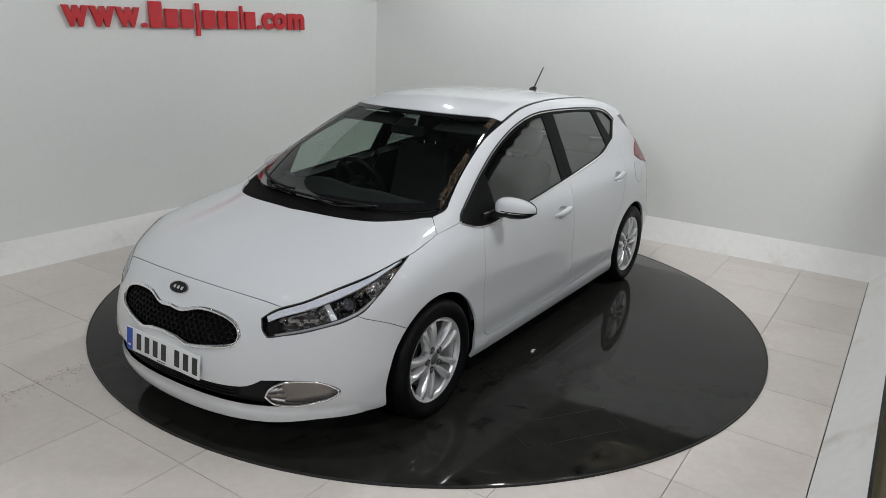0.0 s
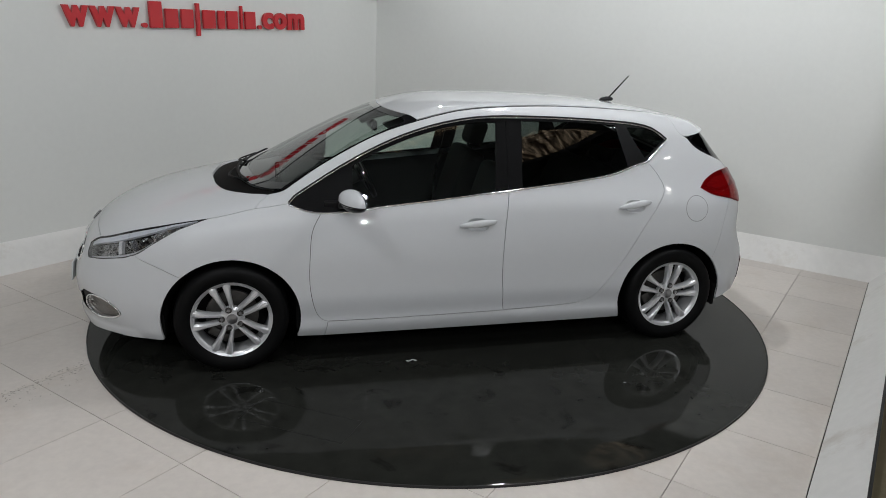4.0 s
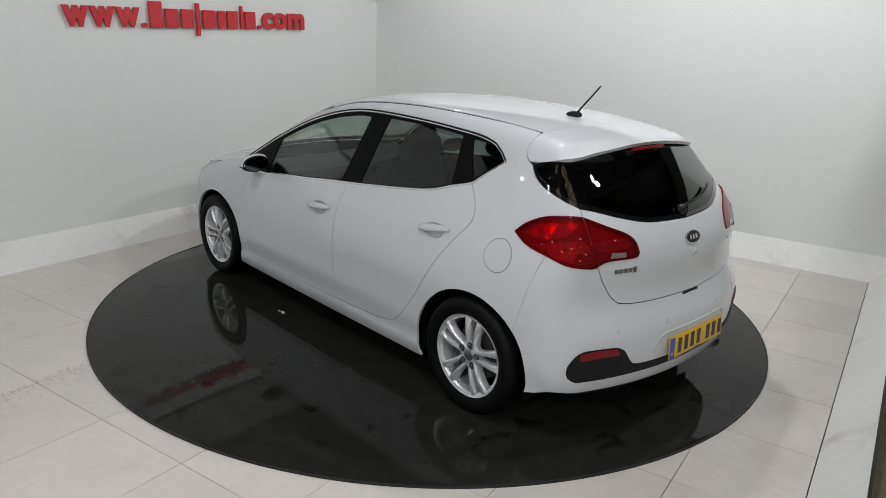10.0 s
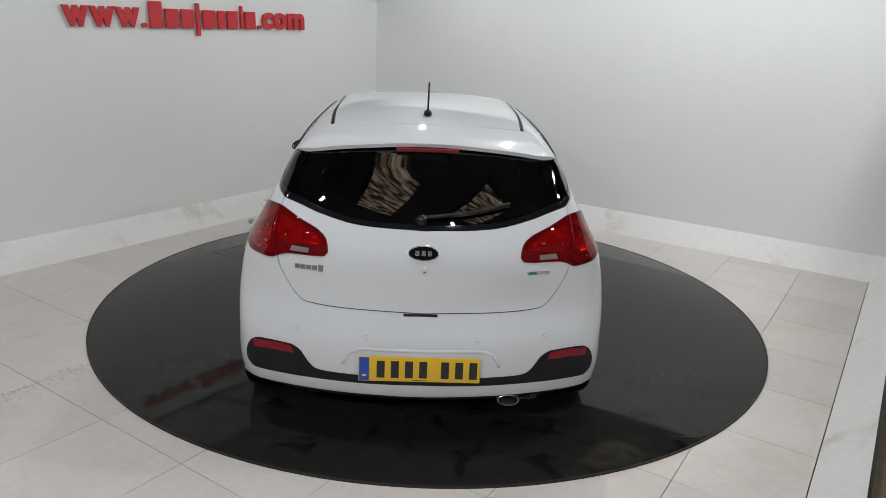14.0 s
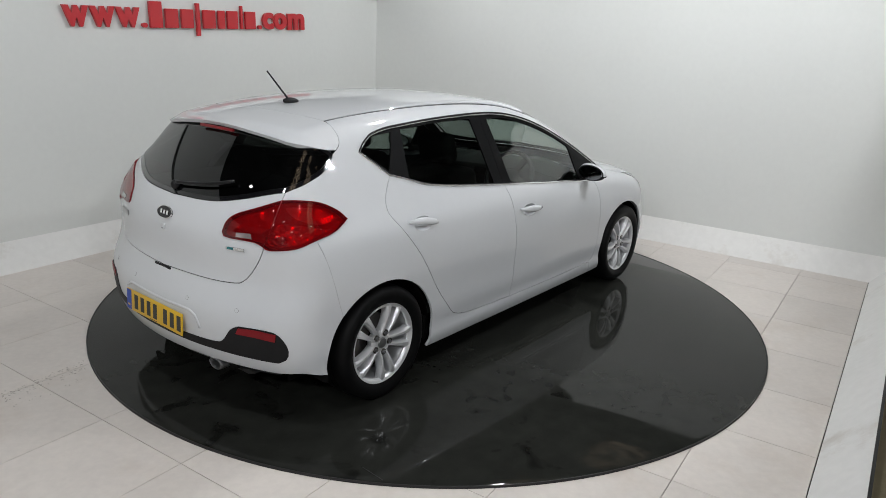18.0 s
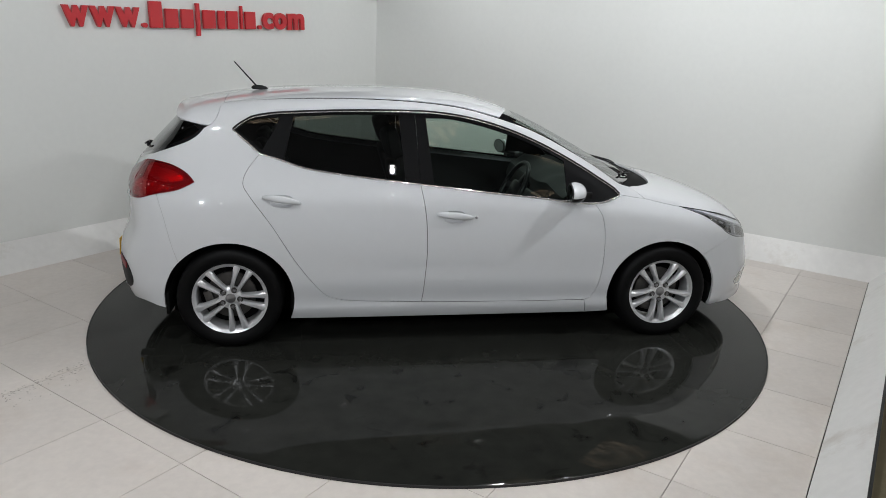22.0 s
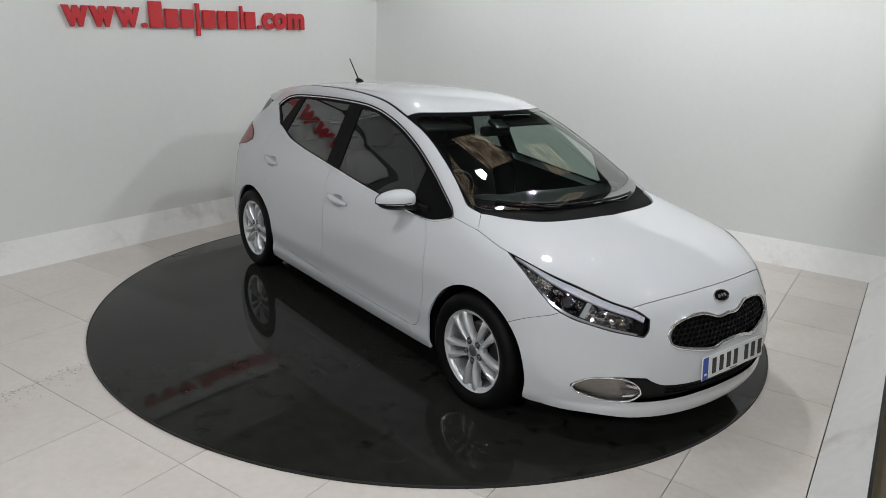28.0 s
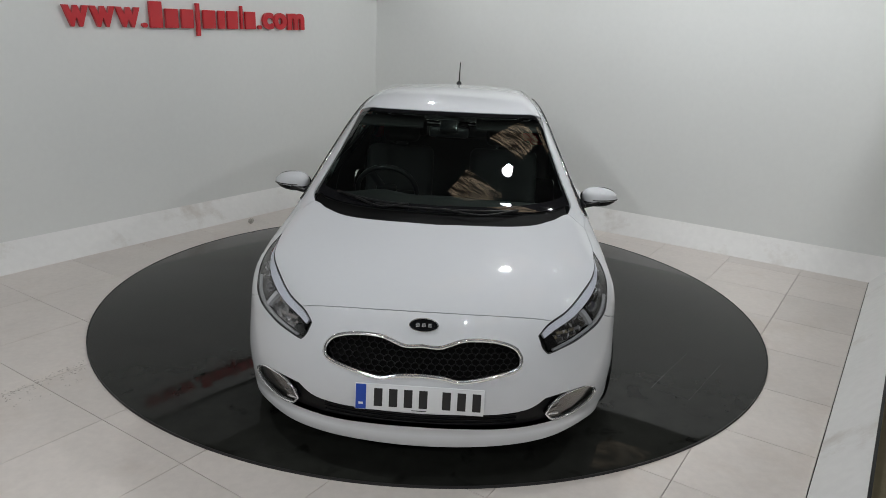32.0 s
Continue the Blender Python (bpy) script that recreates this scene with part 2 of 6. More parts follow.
def sheet(way, outline, holes=(), grid=0.035, gap=0.0014, lift=0.0, rim=0.014):
    """Vertices, faces and normals of a piece of skin inside an outline (in space), with a rim turned inwards."""
    from mathutils.geometry import delaunay_2d_cdt
    outs = [inset(flat(way, snap(outline)), gap)] + [inset(flat(way, snap(h)), -gap) for h in holes]
    q = outs[0]
    lo, hi = q.min(0), q.max(0)
    gx, gy = np.meshgrid(np.arange(lo[0], hi[0], grid), np.arange(lo[1], hi[1], grid * 0.87))
    gx[1::2] += grid / 2
    pts = np.stack([gx.ravel(), gy.ravel()], 1)
    keep = inside(q, pts) & ~near(q, pts, grid * 0.4)
    for h in outs[1:]:
        keep &= ~inside(h, pts) & ~near(h, pts, grid * 0.4)
    pts = pts[keep]
    allp, edges, loops = [], [], []
    for o in outs:
        s = len(allp)
        allp += [tuple(p) for p in o]
        loops.append((s, len(o)))
        edges += [(s + i, s + (i + 1) % len(o)) for i in range(len(o))]
    allp += [tuple(p) for p in pts]
    v2, _, f2, *_ = delaunay_2d_cdt([Vector(p) for p in allp], edges, [], 0, 1e-6)
    v2 = np.array([tuple(p) for p in v2])
    f2 = np.array([tuple(f) for f in f2])
    mid = v2[f2].mean(1)
    ok = inside(q, mid)
    for h in outs[1:]:
        ok &= ~inside(h, mid)
    f2 = f2[ok]
    p3 = lay(way, v2)
    bad = np.isnan(p3[:, 0])
    f2 = f2[~bad[f2].any(1)]
    p3[bad] = 0
    nrm = normal(p3)
    # faces look outwards
    tri = p3[f2]
    cr = np.cross(tri[:, 1] - tri[:, 0], tri[:, 2] - tri[:, 0])
    back = (cr * nrm[f2[:, 0]]).sum(1) < 0
    f2[back] = f2[back][:, ::-1]
    p3 = p3 + nrm * lift
    verts, faces, norms = [tuple(p) for p in p3], [tuple(int(i) for i in f) for f in f2], [tuple(n) for n in nrm]
    if rim:
        for o in outs:
            r3 = lay(way, o)
            r3 = r3[~np.isnan(r3[:, 0])]
            if len(r3) < 3:
                continue
            rn = normal(r3)
            t = np.roll(r3, -1, 0) - np.roll(r3, 1, 0)
            out = np.cross(t, rn)
            out /= np.linalg.norm(out, axis=1, keepdims=True) + 1e-9
            s, n = len(verts), len(r3)
            a = r3 + rn * lift
            b = r3 + rn * (lift - rim)
            verts += [tuple(p) for p in a] + [tuple(p) for p in b]
            norms += [tuple(p) for p in out] * 2
            for i in range(n):
                j = (i + 1) % n
                faces.append((s + i, s + n + i, s + n + j, s + j))
    return verts, faces, norms


def panel(name, way, outline, mat, parent, label="", both=True, **kw):
    """A panel of the skin, and its twin on the other flank."""
    v, f, n = sheet(way, outline, **kw)
    made = [link_mesh(name, v, f, n, mat, parent, label)]
    if both:
        made.append(link_mesh(name, v, f, n, mat, parent, label, flip=True))
    return made


def tube(points, w, h, closed=False, lift=0.0, sides=8):
    """A bar of oval section along a line on the skin: w across, h off the surface."""
    p = np.asarray(points, float)
    n = normal(p)
    p = p + n * lift
    if closed:
        t = np.roll(p, -1, 0) - np.roll(p, 1, 0)
    else:
        t = np.gradient(p, axis=0)
    t /= np.linalg.norm(t, axis=1, keepdims=True) + 1e-9
    b = np.cross(t, n)
    b /= np.linalg.norm(b, axis=1, keepdims=True) + 1e-9
    verts, faces = [], []
    for i in range(len(p)):
        for k in range(sides):
            a = 2 * math.pi * k / sides
            verts.append(tuple(p[i] + b[i] * w / 2 * math.cos(a) + n[i] * h / 2 * math.sin(a)))
    last = len(p) if closed else len(p) - 1
    for i in range(last):
        j = (i + 1) % len(p)
        for k in range(sides):
            m = (k + 1) % sides
            faces.append((i * sides + k, j * sides + k, j * sides + m, i * sides + m))
    if not closed:
        faces.append(tuple(range(sides)))
        faces.append(tuple(reversed(range((len(p) - 1) * sides, len(p) * sides))))
    return verts, faces


def fix_normals(me):
    bm = bmesh.new()
    bm.from_mesh(me)
    bmesh.ops.recalc_face_normals(bm, faces=bm.faces)
    bm.to_mesh(me)
    bm.free()


def strip(name, points, w, h, mat, parent, label="", closed=False, lift=0.0, both=True):
    v, f = tube(points, w, h, closed, lift)
    for flip in ((False, True) if both else (False,)):
        ob = link_mesh(name, v, f, None, mat, parent, label, flip)
        fix_normals(ob.data)


# ---- mesh helpers ----
def part(name, bm, mat, parent, label="", smooth=True):
    me = bpy.data.meshes.new(name)
    bmesh.ops.recalc_face_normals(bm, faces=bm.faces)
    bm.to_mesh(me)
    bm.free()
    if smooth:
        me.polygons.foreach_set("use_smooth", [True] * len(me.polygons))
        me.set_sharp_from_angle(angle=math.radians(38))
    me.materials.append(mat)
    ob = new(name, me)
    ob.parent = parent
    if label:
        ob["label"] = label
    return ob


def block(sx, sy, sz, m=None, bevel=0.0, seg=2):
    bm = bmesh.new()
    bmesh.ops.create_cube(bm, size=1, matrix=Matrix.Diagonal((sx, sy, sz, 1)))
    if bevel:
        bmesh.ops.bevel(bm, geom=bm.edges[:] + bm.verts[:], offset=bevel, segments=seg, profile=0.5, affect="EDGES")
    if m is not None:
        bm.transform(m)
    return bm


def lathe(profile, steps=48, closed=False):
    """A solid of revolution about the y axis from (radius, y) pairs."""
    bm = bmesh.new()
    rows = []
    for k in range(steps):
        a = 2 * math.pi * k / steps
        rows.append([bm.verts.new((r * math.cos(a), y, r * math.sin(a))) for r, y in profile])
    n = len(profile)
    for k in range(steps):
        r0, r1 = rows[k], rows[(k + 1) % steps]
        for i in range(n if closed else n - 1):
            j = (i + 1) % n
            try:
                bm.faces.new((r0[i], r1[i], r1[j], r0[j]))
            except ValueError:
                pass
    bmesh.ops.remove_doubles(bm, verts=bm.verts, dist=1e-5)
    return bm


def empty(name, m=None):
    ob = new(name)
    if m is not None:
        ob.matrix_basis = m
    return ob


# ---- the studio bay ----
FLOOR = -0.012


def studio_materials():
    wall = material("white_wall_paint", (0.70, 0.71, 0.69), 0.75, bump=0.03, scale=22, vary=0.02)
    tile = material("pale_floor_tile", (0.70, 0.645, 0.60), 0.30, bump=0.05, scale=30, vary=0.07)
    nt = tile.node_tree
    info = nt.nodes.new("ShaderNodeObjectInfo")
    span = nt.nodes.new("ShaderNodeMapRange")
    span.inputs["To Min"].default_value, span.inputs["To Max"].default_value = 0.95, 1.04
    nt.links.new(info.outputs["Random"], span.inputs["Value"])
    mul = [n for n in nt.nodes if n.type == "VECT_MATH"][0]
    two = nt.nodes.new("ShaderNodeVectorMath")
    two.operation = "SCALE"
    nt.links.new(mul.outputs[0], two.inputs[0])
    nt.links.new(span.outputs[0], two.inputs["Scale"])
    nt.links.new(two.outputs[0], nt.nodes["Principled BSDF"].inputs["Base Color"])
    return wall, tile


WALL, TILE = studio_materials()
SKIRT = material("scuffed_white_paint", (0.80, 0.79, 0.77), 0.55, bump=0.1, scale=18, vary=0.05)
GROUT = material("dark_grout", (0.24, 0.22, 0.20), 0.9, vary=0.2)
OUTER = material("olive_carpet", (0.34, 0.29, 0.18), 0.9, bump=0.4, scale=200, vary=0.15)
CEIL = material("dark_ceiling", (0.022, 0.022, 0.022), 0.9, vary=0.05)
# the far room's dimness is put into this dark wall colour
DIMWALL = material("dimmed_far_wall", (0.07, 0.065, 0.06), 0.8, vary=0.1)
DISC = material("black_turntable", (0.0195, 0.0202, 0.0178), 0.05, vary=0.30, scale=9, spec=0.14)


def stained(m, colour, scale, low, high, most):
    """Irregular dirty patches over a paint or tile."""
    nt = m.node_tree
    p = nt.nodes["Principled BSDF"]
    was = p.inputs["Base Color"].links[0].from_socket
    geo = nt.nodes.new("ShaderNodeNewGeometry")
    n = nt.nodes.new("ShaderNodeTexNoise")
    n.inputs["Scale"].default_value, n.inputs["Detail"].default_value, n.inputs["Roughness"].default_value = scale, 8.0, 0.65
    nt.links.new(geo.outputs["Position"], n.inputs["Vector"])
    r = nt.nodes.new("ShaderNodeMapRange")
    r.inputs["From Min"].default_value, r.inputs["From Max"].default_value = low, high
    r.inputs["To Min"].default_value, r.inputs["To Max"].default_value = 0.0, most
    nt.links.new(n.outputs["Fac"], r.inputs["Value"])
    mix = nt.nodes.new("ShaderNodeMix")
    mix.data_type = "RGBA"
    mix.inputs[7].default_value = (*colour, 1)
    nt.links.new(r.outputs[0], mix.inputs[0])
    nt.links.new(was, mix.inputs[6])
    nt.links.new(mix.outputs[2], p.inputs["Base Color"])


stained(SKIRT, (0.46, 0.40, 0.33), 1.9, 0.56, 0.72, 0.55)
stained(TILE, (0.50, 0.40, 0.31), 1.3, 0.54, 0.78, 0.45)


def dusty_disc():
    """Patches of dust and wiped streaks change the gloss of the turntable."""
    nt = DISC.node_tree
    co = nt.nodes.new("ShaderNodeTexCoord")
    n = nt.nodes.new("ShaderNodeTexNoise")
    n.inputs["Scale"].default_value, n.inputs["Detail"].default_value = 3.2, 7.0
    nt.links.new(co.outputs["Object"], n.inputs["Vector"])
    r = nt.nodes.new("ShaderNodeMapRange")
    r.inputs["From Min"].default_value, r.inputs["From Max"].default_value = 0.42, 0.72
    r.inputs["To Min"].default_value, r.inputs["To Max"].default_value = 0.025, 0.10
    nt.links.new(n.outputs["Fac"], r.inputs["Value"])
    p = nt.nodes["Principled BSDF"]
    nt.links.new(r.outputs[0], p.inputs["Roughness"])
    was = p.inputs["Base Color"].links[0].from_socket
    n2 = nt.nodes.new("ShaderNodeTexNoise")
    n2.inputs["Scale"].default_value, n2.inputs["Detail"].default_value, n2.inputs["Distortion"].default_value = 5.5, 4.0, 0.6
    nt.links.new(co.outputs["Object"], n2.inputs["Vector"])
    smudge = nt.nodes.new("ShaderNodeMapRange")
    smudge.inputs["From Min"].default_value, smudge.inputs["From Max"].default_value = 0.60, 0.70
    smudge.inputs["To Min"].default_value, smudge.inputs["To Max"].default_value = 1.0, 0.45
    nt.links.new(n2.outputs["Fac"], smudge.inputs["Value"])
    mul = nt.nodes.new("ShaderNodeVectorMath")
    mul.operation = "SCALE"
    nt.links.new(was, mul.inputs[0])
    nt.links.new(smudge.outputs[0], mul.inputs["Scale"])
    nt.links.new(mul.outputs[0], p.inputs["Base Color"])


dusty_disc()


def solid(name, pts, mat, label, category, kind="structure"):
    """A closed prism-like mesh from (verts, faces) in room space."""
    verts, faces = pts
    bm = bmesh.new()
    vs = [bm.verts.new(room(*p)) for p in verts]
    for f in faces:
        bm.faces.new([vs[i] for i in f])
    ob = part(name, bm, mat, None, "", smooth=False)
    return tagged(ob, label, category, kind=kind)


def box_uvz(u0, u1, v0, v1, z0, z1):
    v = [(u, w, z) for z in (z0, z1) for w in (v0, v1) for u in (u0, u1)]
    return v, [(0, 1, 3, 2), (4, 6, 7, 5), (0, 4, 5, 1), (2, 3, 7, 6), (0, 2, 6, 4), (1, 5, 7, 3)]


UL, VB, UR = -2.84, 2.83, 2.79
TOPZ = 2.152


def build_room():
    solid("wall_left", box_uvz(UL - 0.12, UL, -8.5, VB, FLOOR, TOPZ), WALL, "white painted studio wall with red lettering", "wall")
    solid("wall_back", box_uvz(UL - 0.12, 6.0, VB, VB + 0.12, FLOOR, 2.5), WALL, "white painted studio back wall", "wall")
    # sloping skirting round the bay
    h, w = 0.18, 0.185
    a, b = UL + w, VB - w
    c = UR - 0.2
    solid("skirting_left", ([(UL, -8.5, FLOOR), (a, -8.5, FLOOR), (UL, -8.5, h), (UL, VB, FLOOR), (a, b, FLOOR), (UL, VB, h)],
                            [(0, 1, 2), (3, 5, 4), (1, 4, 5, 2), (0, 3, 4, 1), (0, 2, 5, 3)]), SKIRT, "sloping white skirting with scuff marks", "skirting")
    solid("skirting_back", ([(UL, VB, FLOOR), (a, b, FLOOR), (UL, VB, h), (UR, VB, FLOOR), (c, b, FLOOR), (UR, VB, h)],
                            [(0, 1, 2), (3, 5, 4), (1, 4, 5, 2), (0, 3, 4, 1), (0, 2, 5, 3)]), SKIRT, "sloping white skirting with scuff marks", "skirting")
    solid("skirting_right", ([(UR, VB, FLOOR), (c, b, FLOOR), (UR, VB, h), (UR, -4.5, FLOOR), (c, -4.5, FLOOR), (UR, -4.5, h)],
                             [(0, 2, 1), (3, 4, 5), (1, 2, 5, 4), (0, 1, 4, 3), (0, 3, 5, 2)]), SKIRT, "sloping white skirting with grey dirt", "skirting")
    solid("trim_right", box_uvz(UR + 0.001, UR + 0.014, -4.5, VB, FLOOR, h + 0.003), INK, "dark trim behind the white skirting", "trim")
    solid("trim_top", box_uvz(UL - 0.14, UL + 0.02, -8.5, VB, TOPZ, TOPZ + 0.05), INK, "dark capping on top of the wall", "trim")
    # closing surfaces of the showroom
    solid("ground", box_uvz(-7, 9, -10, 7, -0.2, -0.04), GROUT, "dark grout bed under pale floor tiles", "floor")
    solid("floor_outside", box_uvz(UR + 0.015, 9, -10, VB, -0.04, FLOOR), OUTER, "olive brown carpet beyond the bay", "floor")
    solid("ceiling", box_uvz(-7, 9, -10, 7, 5.0, 5.1), CEIL, "dark showroom ceiling", "ceiling")
    # unseen, added white and near so roof and window reflections turn pale
    solid("wall_far_left", box_uvz(-4.9, -4.8, -10, 7, -0.04, 5.0), WALL, "unseen white wall added to lighten reflections in the car", "wall")
    # unseen walls, coloured dark so that reflections of them stay dim
    solid("wall_far_right", box_uvz(8.9, 9, -10, 7, -0.04, 5.0), DIMWALL, "unseen far wall with its dimness put into the colour", "wall")
    solid("wall_front", box_uvz(-6.9, 8.9, -10, -9.9, -0.04, 5.0), DIMWALL, "unseen far wall with its dimness put into the colour", "wall")
    solid("wall_behind", box_uvz(-6.9, 8.9, 6.9, 7, -0.04, 5.0), DIMWALL, "unseen far wall with its dimness put into the colour", "wall")


def build_tiles():
    """Square tiles with thin joints, cut off round the turntable and at the skirting."""
    floor = tagged(empty("floor"), "pale stone tiles with thin dark joints", "floor", kind="structure")
    du, dv, g = 0.59, 0.60, 0.0016
    u0, v0 = 0.31, -2.354
    shared = {}
    for i in range(-6, 5):
        for j in range(-9, 10):
            a, b = u0 + i * du + g, u0 + (i + 1) * du - g
            c, d = v0 + j * dv + g, v0 + (j + 1) * dv - g
            a, b, c, d = max(a, UL + 0.15), min(b, UR - 0.205), c, min(d, VB - 0.15)
            if b - a < 0.02 or d - c < 0.02:
                continue
            # clip the rectangle by the disc
            pts = []
            n = 40
            edge = [(a + (b - a) * k / n, c) for k in range(n)] + [(b, c + (d - c) * k / n) for k in range(n)] + \
                   [(b - (b - a) * k / n, d) for k in range(n)] + [(a, d - (d - c) * k / n) for k in range(n)]
            R = 2.2335 + 0.006
            far = [p for p in edge if math.hypot(*p) >= R]
            if not far:
                continue
            name = "tile"
            if len(far) == len(edge):
                loop = [(a, c), (b, c), (b, d), (a, d)]
            else:
                # walk the outside run, then close along the circle
                s = next(k for k in range(len(edge)) if math.hypot(*edge[k]) >= R and math.hypot(*edge[k - 1]) < R)
                run = []
                for k in range(len(edge)):
                    p = edge[(s + k) % len(edge)]
                    if math.hypot(*p) < R:
                        break
                    run.append(p)
                a0, a1 = math.atan2(run[-1][1], run[-1][0]), math.atan2(run[0][1], run[0][0])
                da = (a1 - a0 + math.pi) % (2 * math.pi) - math.pi
                m = max(2, int(abs(da) / 0.02))
                arc = [(R * math.cos(a0 + da * k / m), R * math.sin(a0 + da * k / m)) for k in range(m + 1)]
                loop = run + arc
            bm = bmesh.new()
            top = [bm.verts.new(room(p[0], p[1], FLOOR)) for p in loop]
            low = [bm.verts.new(room(p[0], p[1], -0.04)) for p in loop]
            bmesh.ops.remove_doubles(bm, verts=bm.verts, dist=1e-6)
            top = [v for v in top if v.is_valid]
            low = [v for v in low if v.is_valid]
            if len(top) < 3 or len(top) != len(low):
                bm.free()
                continue
            bm.faces.new(top)
            for k in range(len(top)):
                bm.faces.new((top[k], top[(k + 1) % len(top)], low[(k + 1) % len(low)], low[k]))
            part(name, bm, TILE, floor, smooth=False)


SKYLIGHTS = [(-0.8, -3.0), (1.3, -3.3), (3.72, -3.4), (0.4, 0.0), (1.9, -0.6), (1.5, 1.9), (3.2, 3.4)]


def build_ceiling_things():
    glow = glow_material("translucent_sheet", (1.0, 0.86, 0.66), 1.25)
    nt = glow.node_tree
    co = nt.nodes.new("ShaderNodeTexCoord")
    wave = nt.nodes.new("ShaderNodeTexNoise")
    wave.inputs["Scale"].default_value = 6.0
    wave.inputs["Detail"].default_value = 6.0
    stretch = nt.nodes.new("ShaderNodeVectorMath")
    stretch.operation = "MULTIPLY"
    stretch.inputs[1].default_value = (0.5, 2.4, 1.0)
    nt.links.new(co.outputs["Object"], stretch.inputs[0])
    nt.links.new(stretch.outputs[0], wave.inputs["Vector"])
    ramp = nt.nodes.new("ShaderNodeValToRGB")
    ramp.color_ramp.elements[0].position, ramp.color_ramp.elements[0].color = 0.44, (0.02, 0.012, 0.007, 1)
    ramp.color_ramp.elements[1].position, ramp.color_ramp.elements[1].color = 0.68, (0.85, 0.66, 0.46, 1)
    nt.links.new(wave.outputs["Fac"], ramp.inputs[0])
    nt.links.new(ramp.outputs[0], nt.nodes["Principled BSDF"].inputs["Emission Color"])
    nt.links.new(ramp.outputs[0], nt.nodes["Principled BSDF"].inputs["Base Color"])
    for x, y in SKYLIGHTS:
        sky = tagged(empty("skylight", Matrix.Translation((x, y, 4.96)) @ Matrix.Rotation(ROOM, 4, "Z")), "dirty brownish translucent roof light in the ceiling", "skylight", "roof lights")
        bm = bmesh.new()
        rows = []
        for k in range(25):
            yy = -0.62 + 1.24 * k / 24
            rows.append([bm.verts.new((xx, yy, 0.025 * math.cos(k * math.pi / 2))) for xx in (-0.44, 0.44)])
        for a, b in zip(rows, rows[1:]):
            bm.faces.new((a[0], a[1], b[1], b[0]))
        part("sheet", bm, glow, sky, "ribbed translucent sheet")
        for s in (-1, 1):
            part("frame_side", block(0.96, 0.04, 0.06, Matrix.Translation((0, s * 0.64, 0))), INK, sky)
            part("frame_end", block(0.04, 1.24, 0.06, Matrix.Translation((s * 0.46, 0, 0))), INK, sky)
    # unseen board added below a lamp; its edge shades the back wall's right
    solid("shadow_board", box_uvz(2.89, 3.35, -3.0, VB, 2.86, 2.92), INK, "unseen dark board added to cast the slanting wall shadow", "beam")


def build_lamps():
    glow = glow_material("lamp_glow", (1.0, 0.98, 0.95), 38.0)
    # small lamps further off in the showroom
    for x, y in ((-4.6, -5.0), (-3.2, -7.6), (-0.4, -8.4), (2.6, -8.2), (4.8, -5.8), (5.6, -3.4), (6.2, -0.6), (-4.8, -2.6), (0.2, -5.4), (3.6, -4.6), (-3.0, -4.4), (-1.4, -4.6), (1.7, -4.9), (2.9, -3.2), (-2.6, -3.2), (4.4, -2.2), (1.0, -7.2), (-1.6, -7.4), (3.0, -6.6), (-3.4, -1.6)):
        lamp = tagged(empty("spot_lamp", Matrix.Translation((x, y, 3.6))), "small round ceiling spot lamp", "lamp", "small ceiling lamps")
        part("housing", lathe_z([(0.0, 0.10), (0.04, 0.10), (0.058, 0.02), (0.058, 0.0), (0.05, 0.0)]), BLACK, lamp)
        part("lens", lathe_z([(0.0, 0.008), (0.048, 0.008), (0.048, 0.014), (0.0, 0.014)]), glow, lamp)
        part("rod", block(0.015, 0.015, 1.30, Matrix.Translation((0, 0, 0.75))), BLACK, lamp)
    for u, v, z, watts, r in LAMPS:
        lamp = tagged(empty("ceiling_lamp", Matrix.Translation((u, v, z))), "round white ceiling spot lamp", "lamp", "ceiling lamps")
        part("housing", lathe_z([(0.0, 0.12), (r * 0.8, 0.12), (r + 0.016, 0.02), (r + 0.016, 0.0), (r + 0.004, 0.0), (r, 0.015)]), BLACK, lamp)
        part("rod", block(0.02, 0.02, 5.0 - z - 0.12, Matrix.Translation((0, 0, (5.0 - z + 0.12) / 2))), BLACK, lamp)
        part("lens", lathe_z([(0.0, 0.012), (r, 0.012), (r, 0.018), (0.0, 0.018)]), glow, lamp)
        data = bpy.data.lights.new("ceiling_light", "POINT")
        data.shadow_soft_size, data.energy = r * 0.75, watts
        data.color = (0.955, 0.985, 1.012)
        ob = new("ceiling_light", data)
        ob.matrix_basis = Matrix.Translation((u, v, z - 0.10))


def lathe_z(profile, steps=40):
    bm = lathe(profile, steps)
    bm.transform(Matrix.Rotation(math.pi / 2, 4, "X"))
    return bm


def glyph(ch, width, height, parent):
    """A raised letter of the sign, fitted to its width and height, its foot at the origin."""
    cu = bpy.data.curves.new("letter", "FONT")
    cu.body = ch
    cu.size, cu.extrude, cu.offset, cu.resolution_u = 0.26, 0.013, 0.011, 4
    tmp = new("letter_outline", cu)
    me = bpy.data.meshes.new_from_object(tmp.evaluated_get(bpy.context.evaluated_depsgraph_get()))
    bpy.data.objects.remove(tmp)
    me.name = "letter"
    co = np.array([v.co[:] for v in me.vertices])
    lo, hi = co.min(0), co.max(0)
    for v in me.vertices:
        v.co = Vector(((v.co.x - lo[0]) * width / (hi[0] - lo[0]), (v.co.y - lo[1]) * height / (hi[1] - lo[1]), v.co.z))
    me.materials.append(SIGNRED)
    ob = new("letter", me)
    ob.parent = parent
    return ob


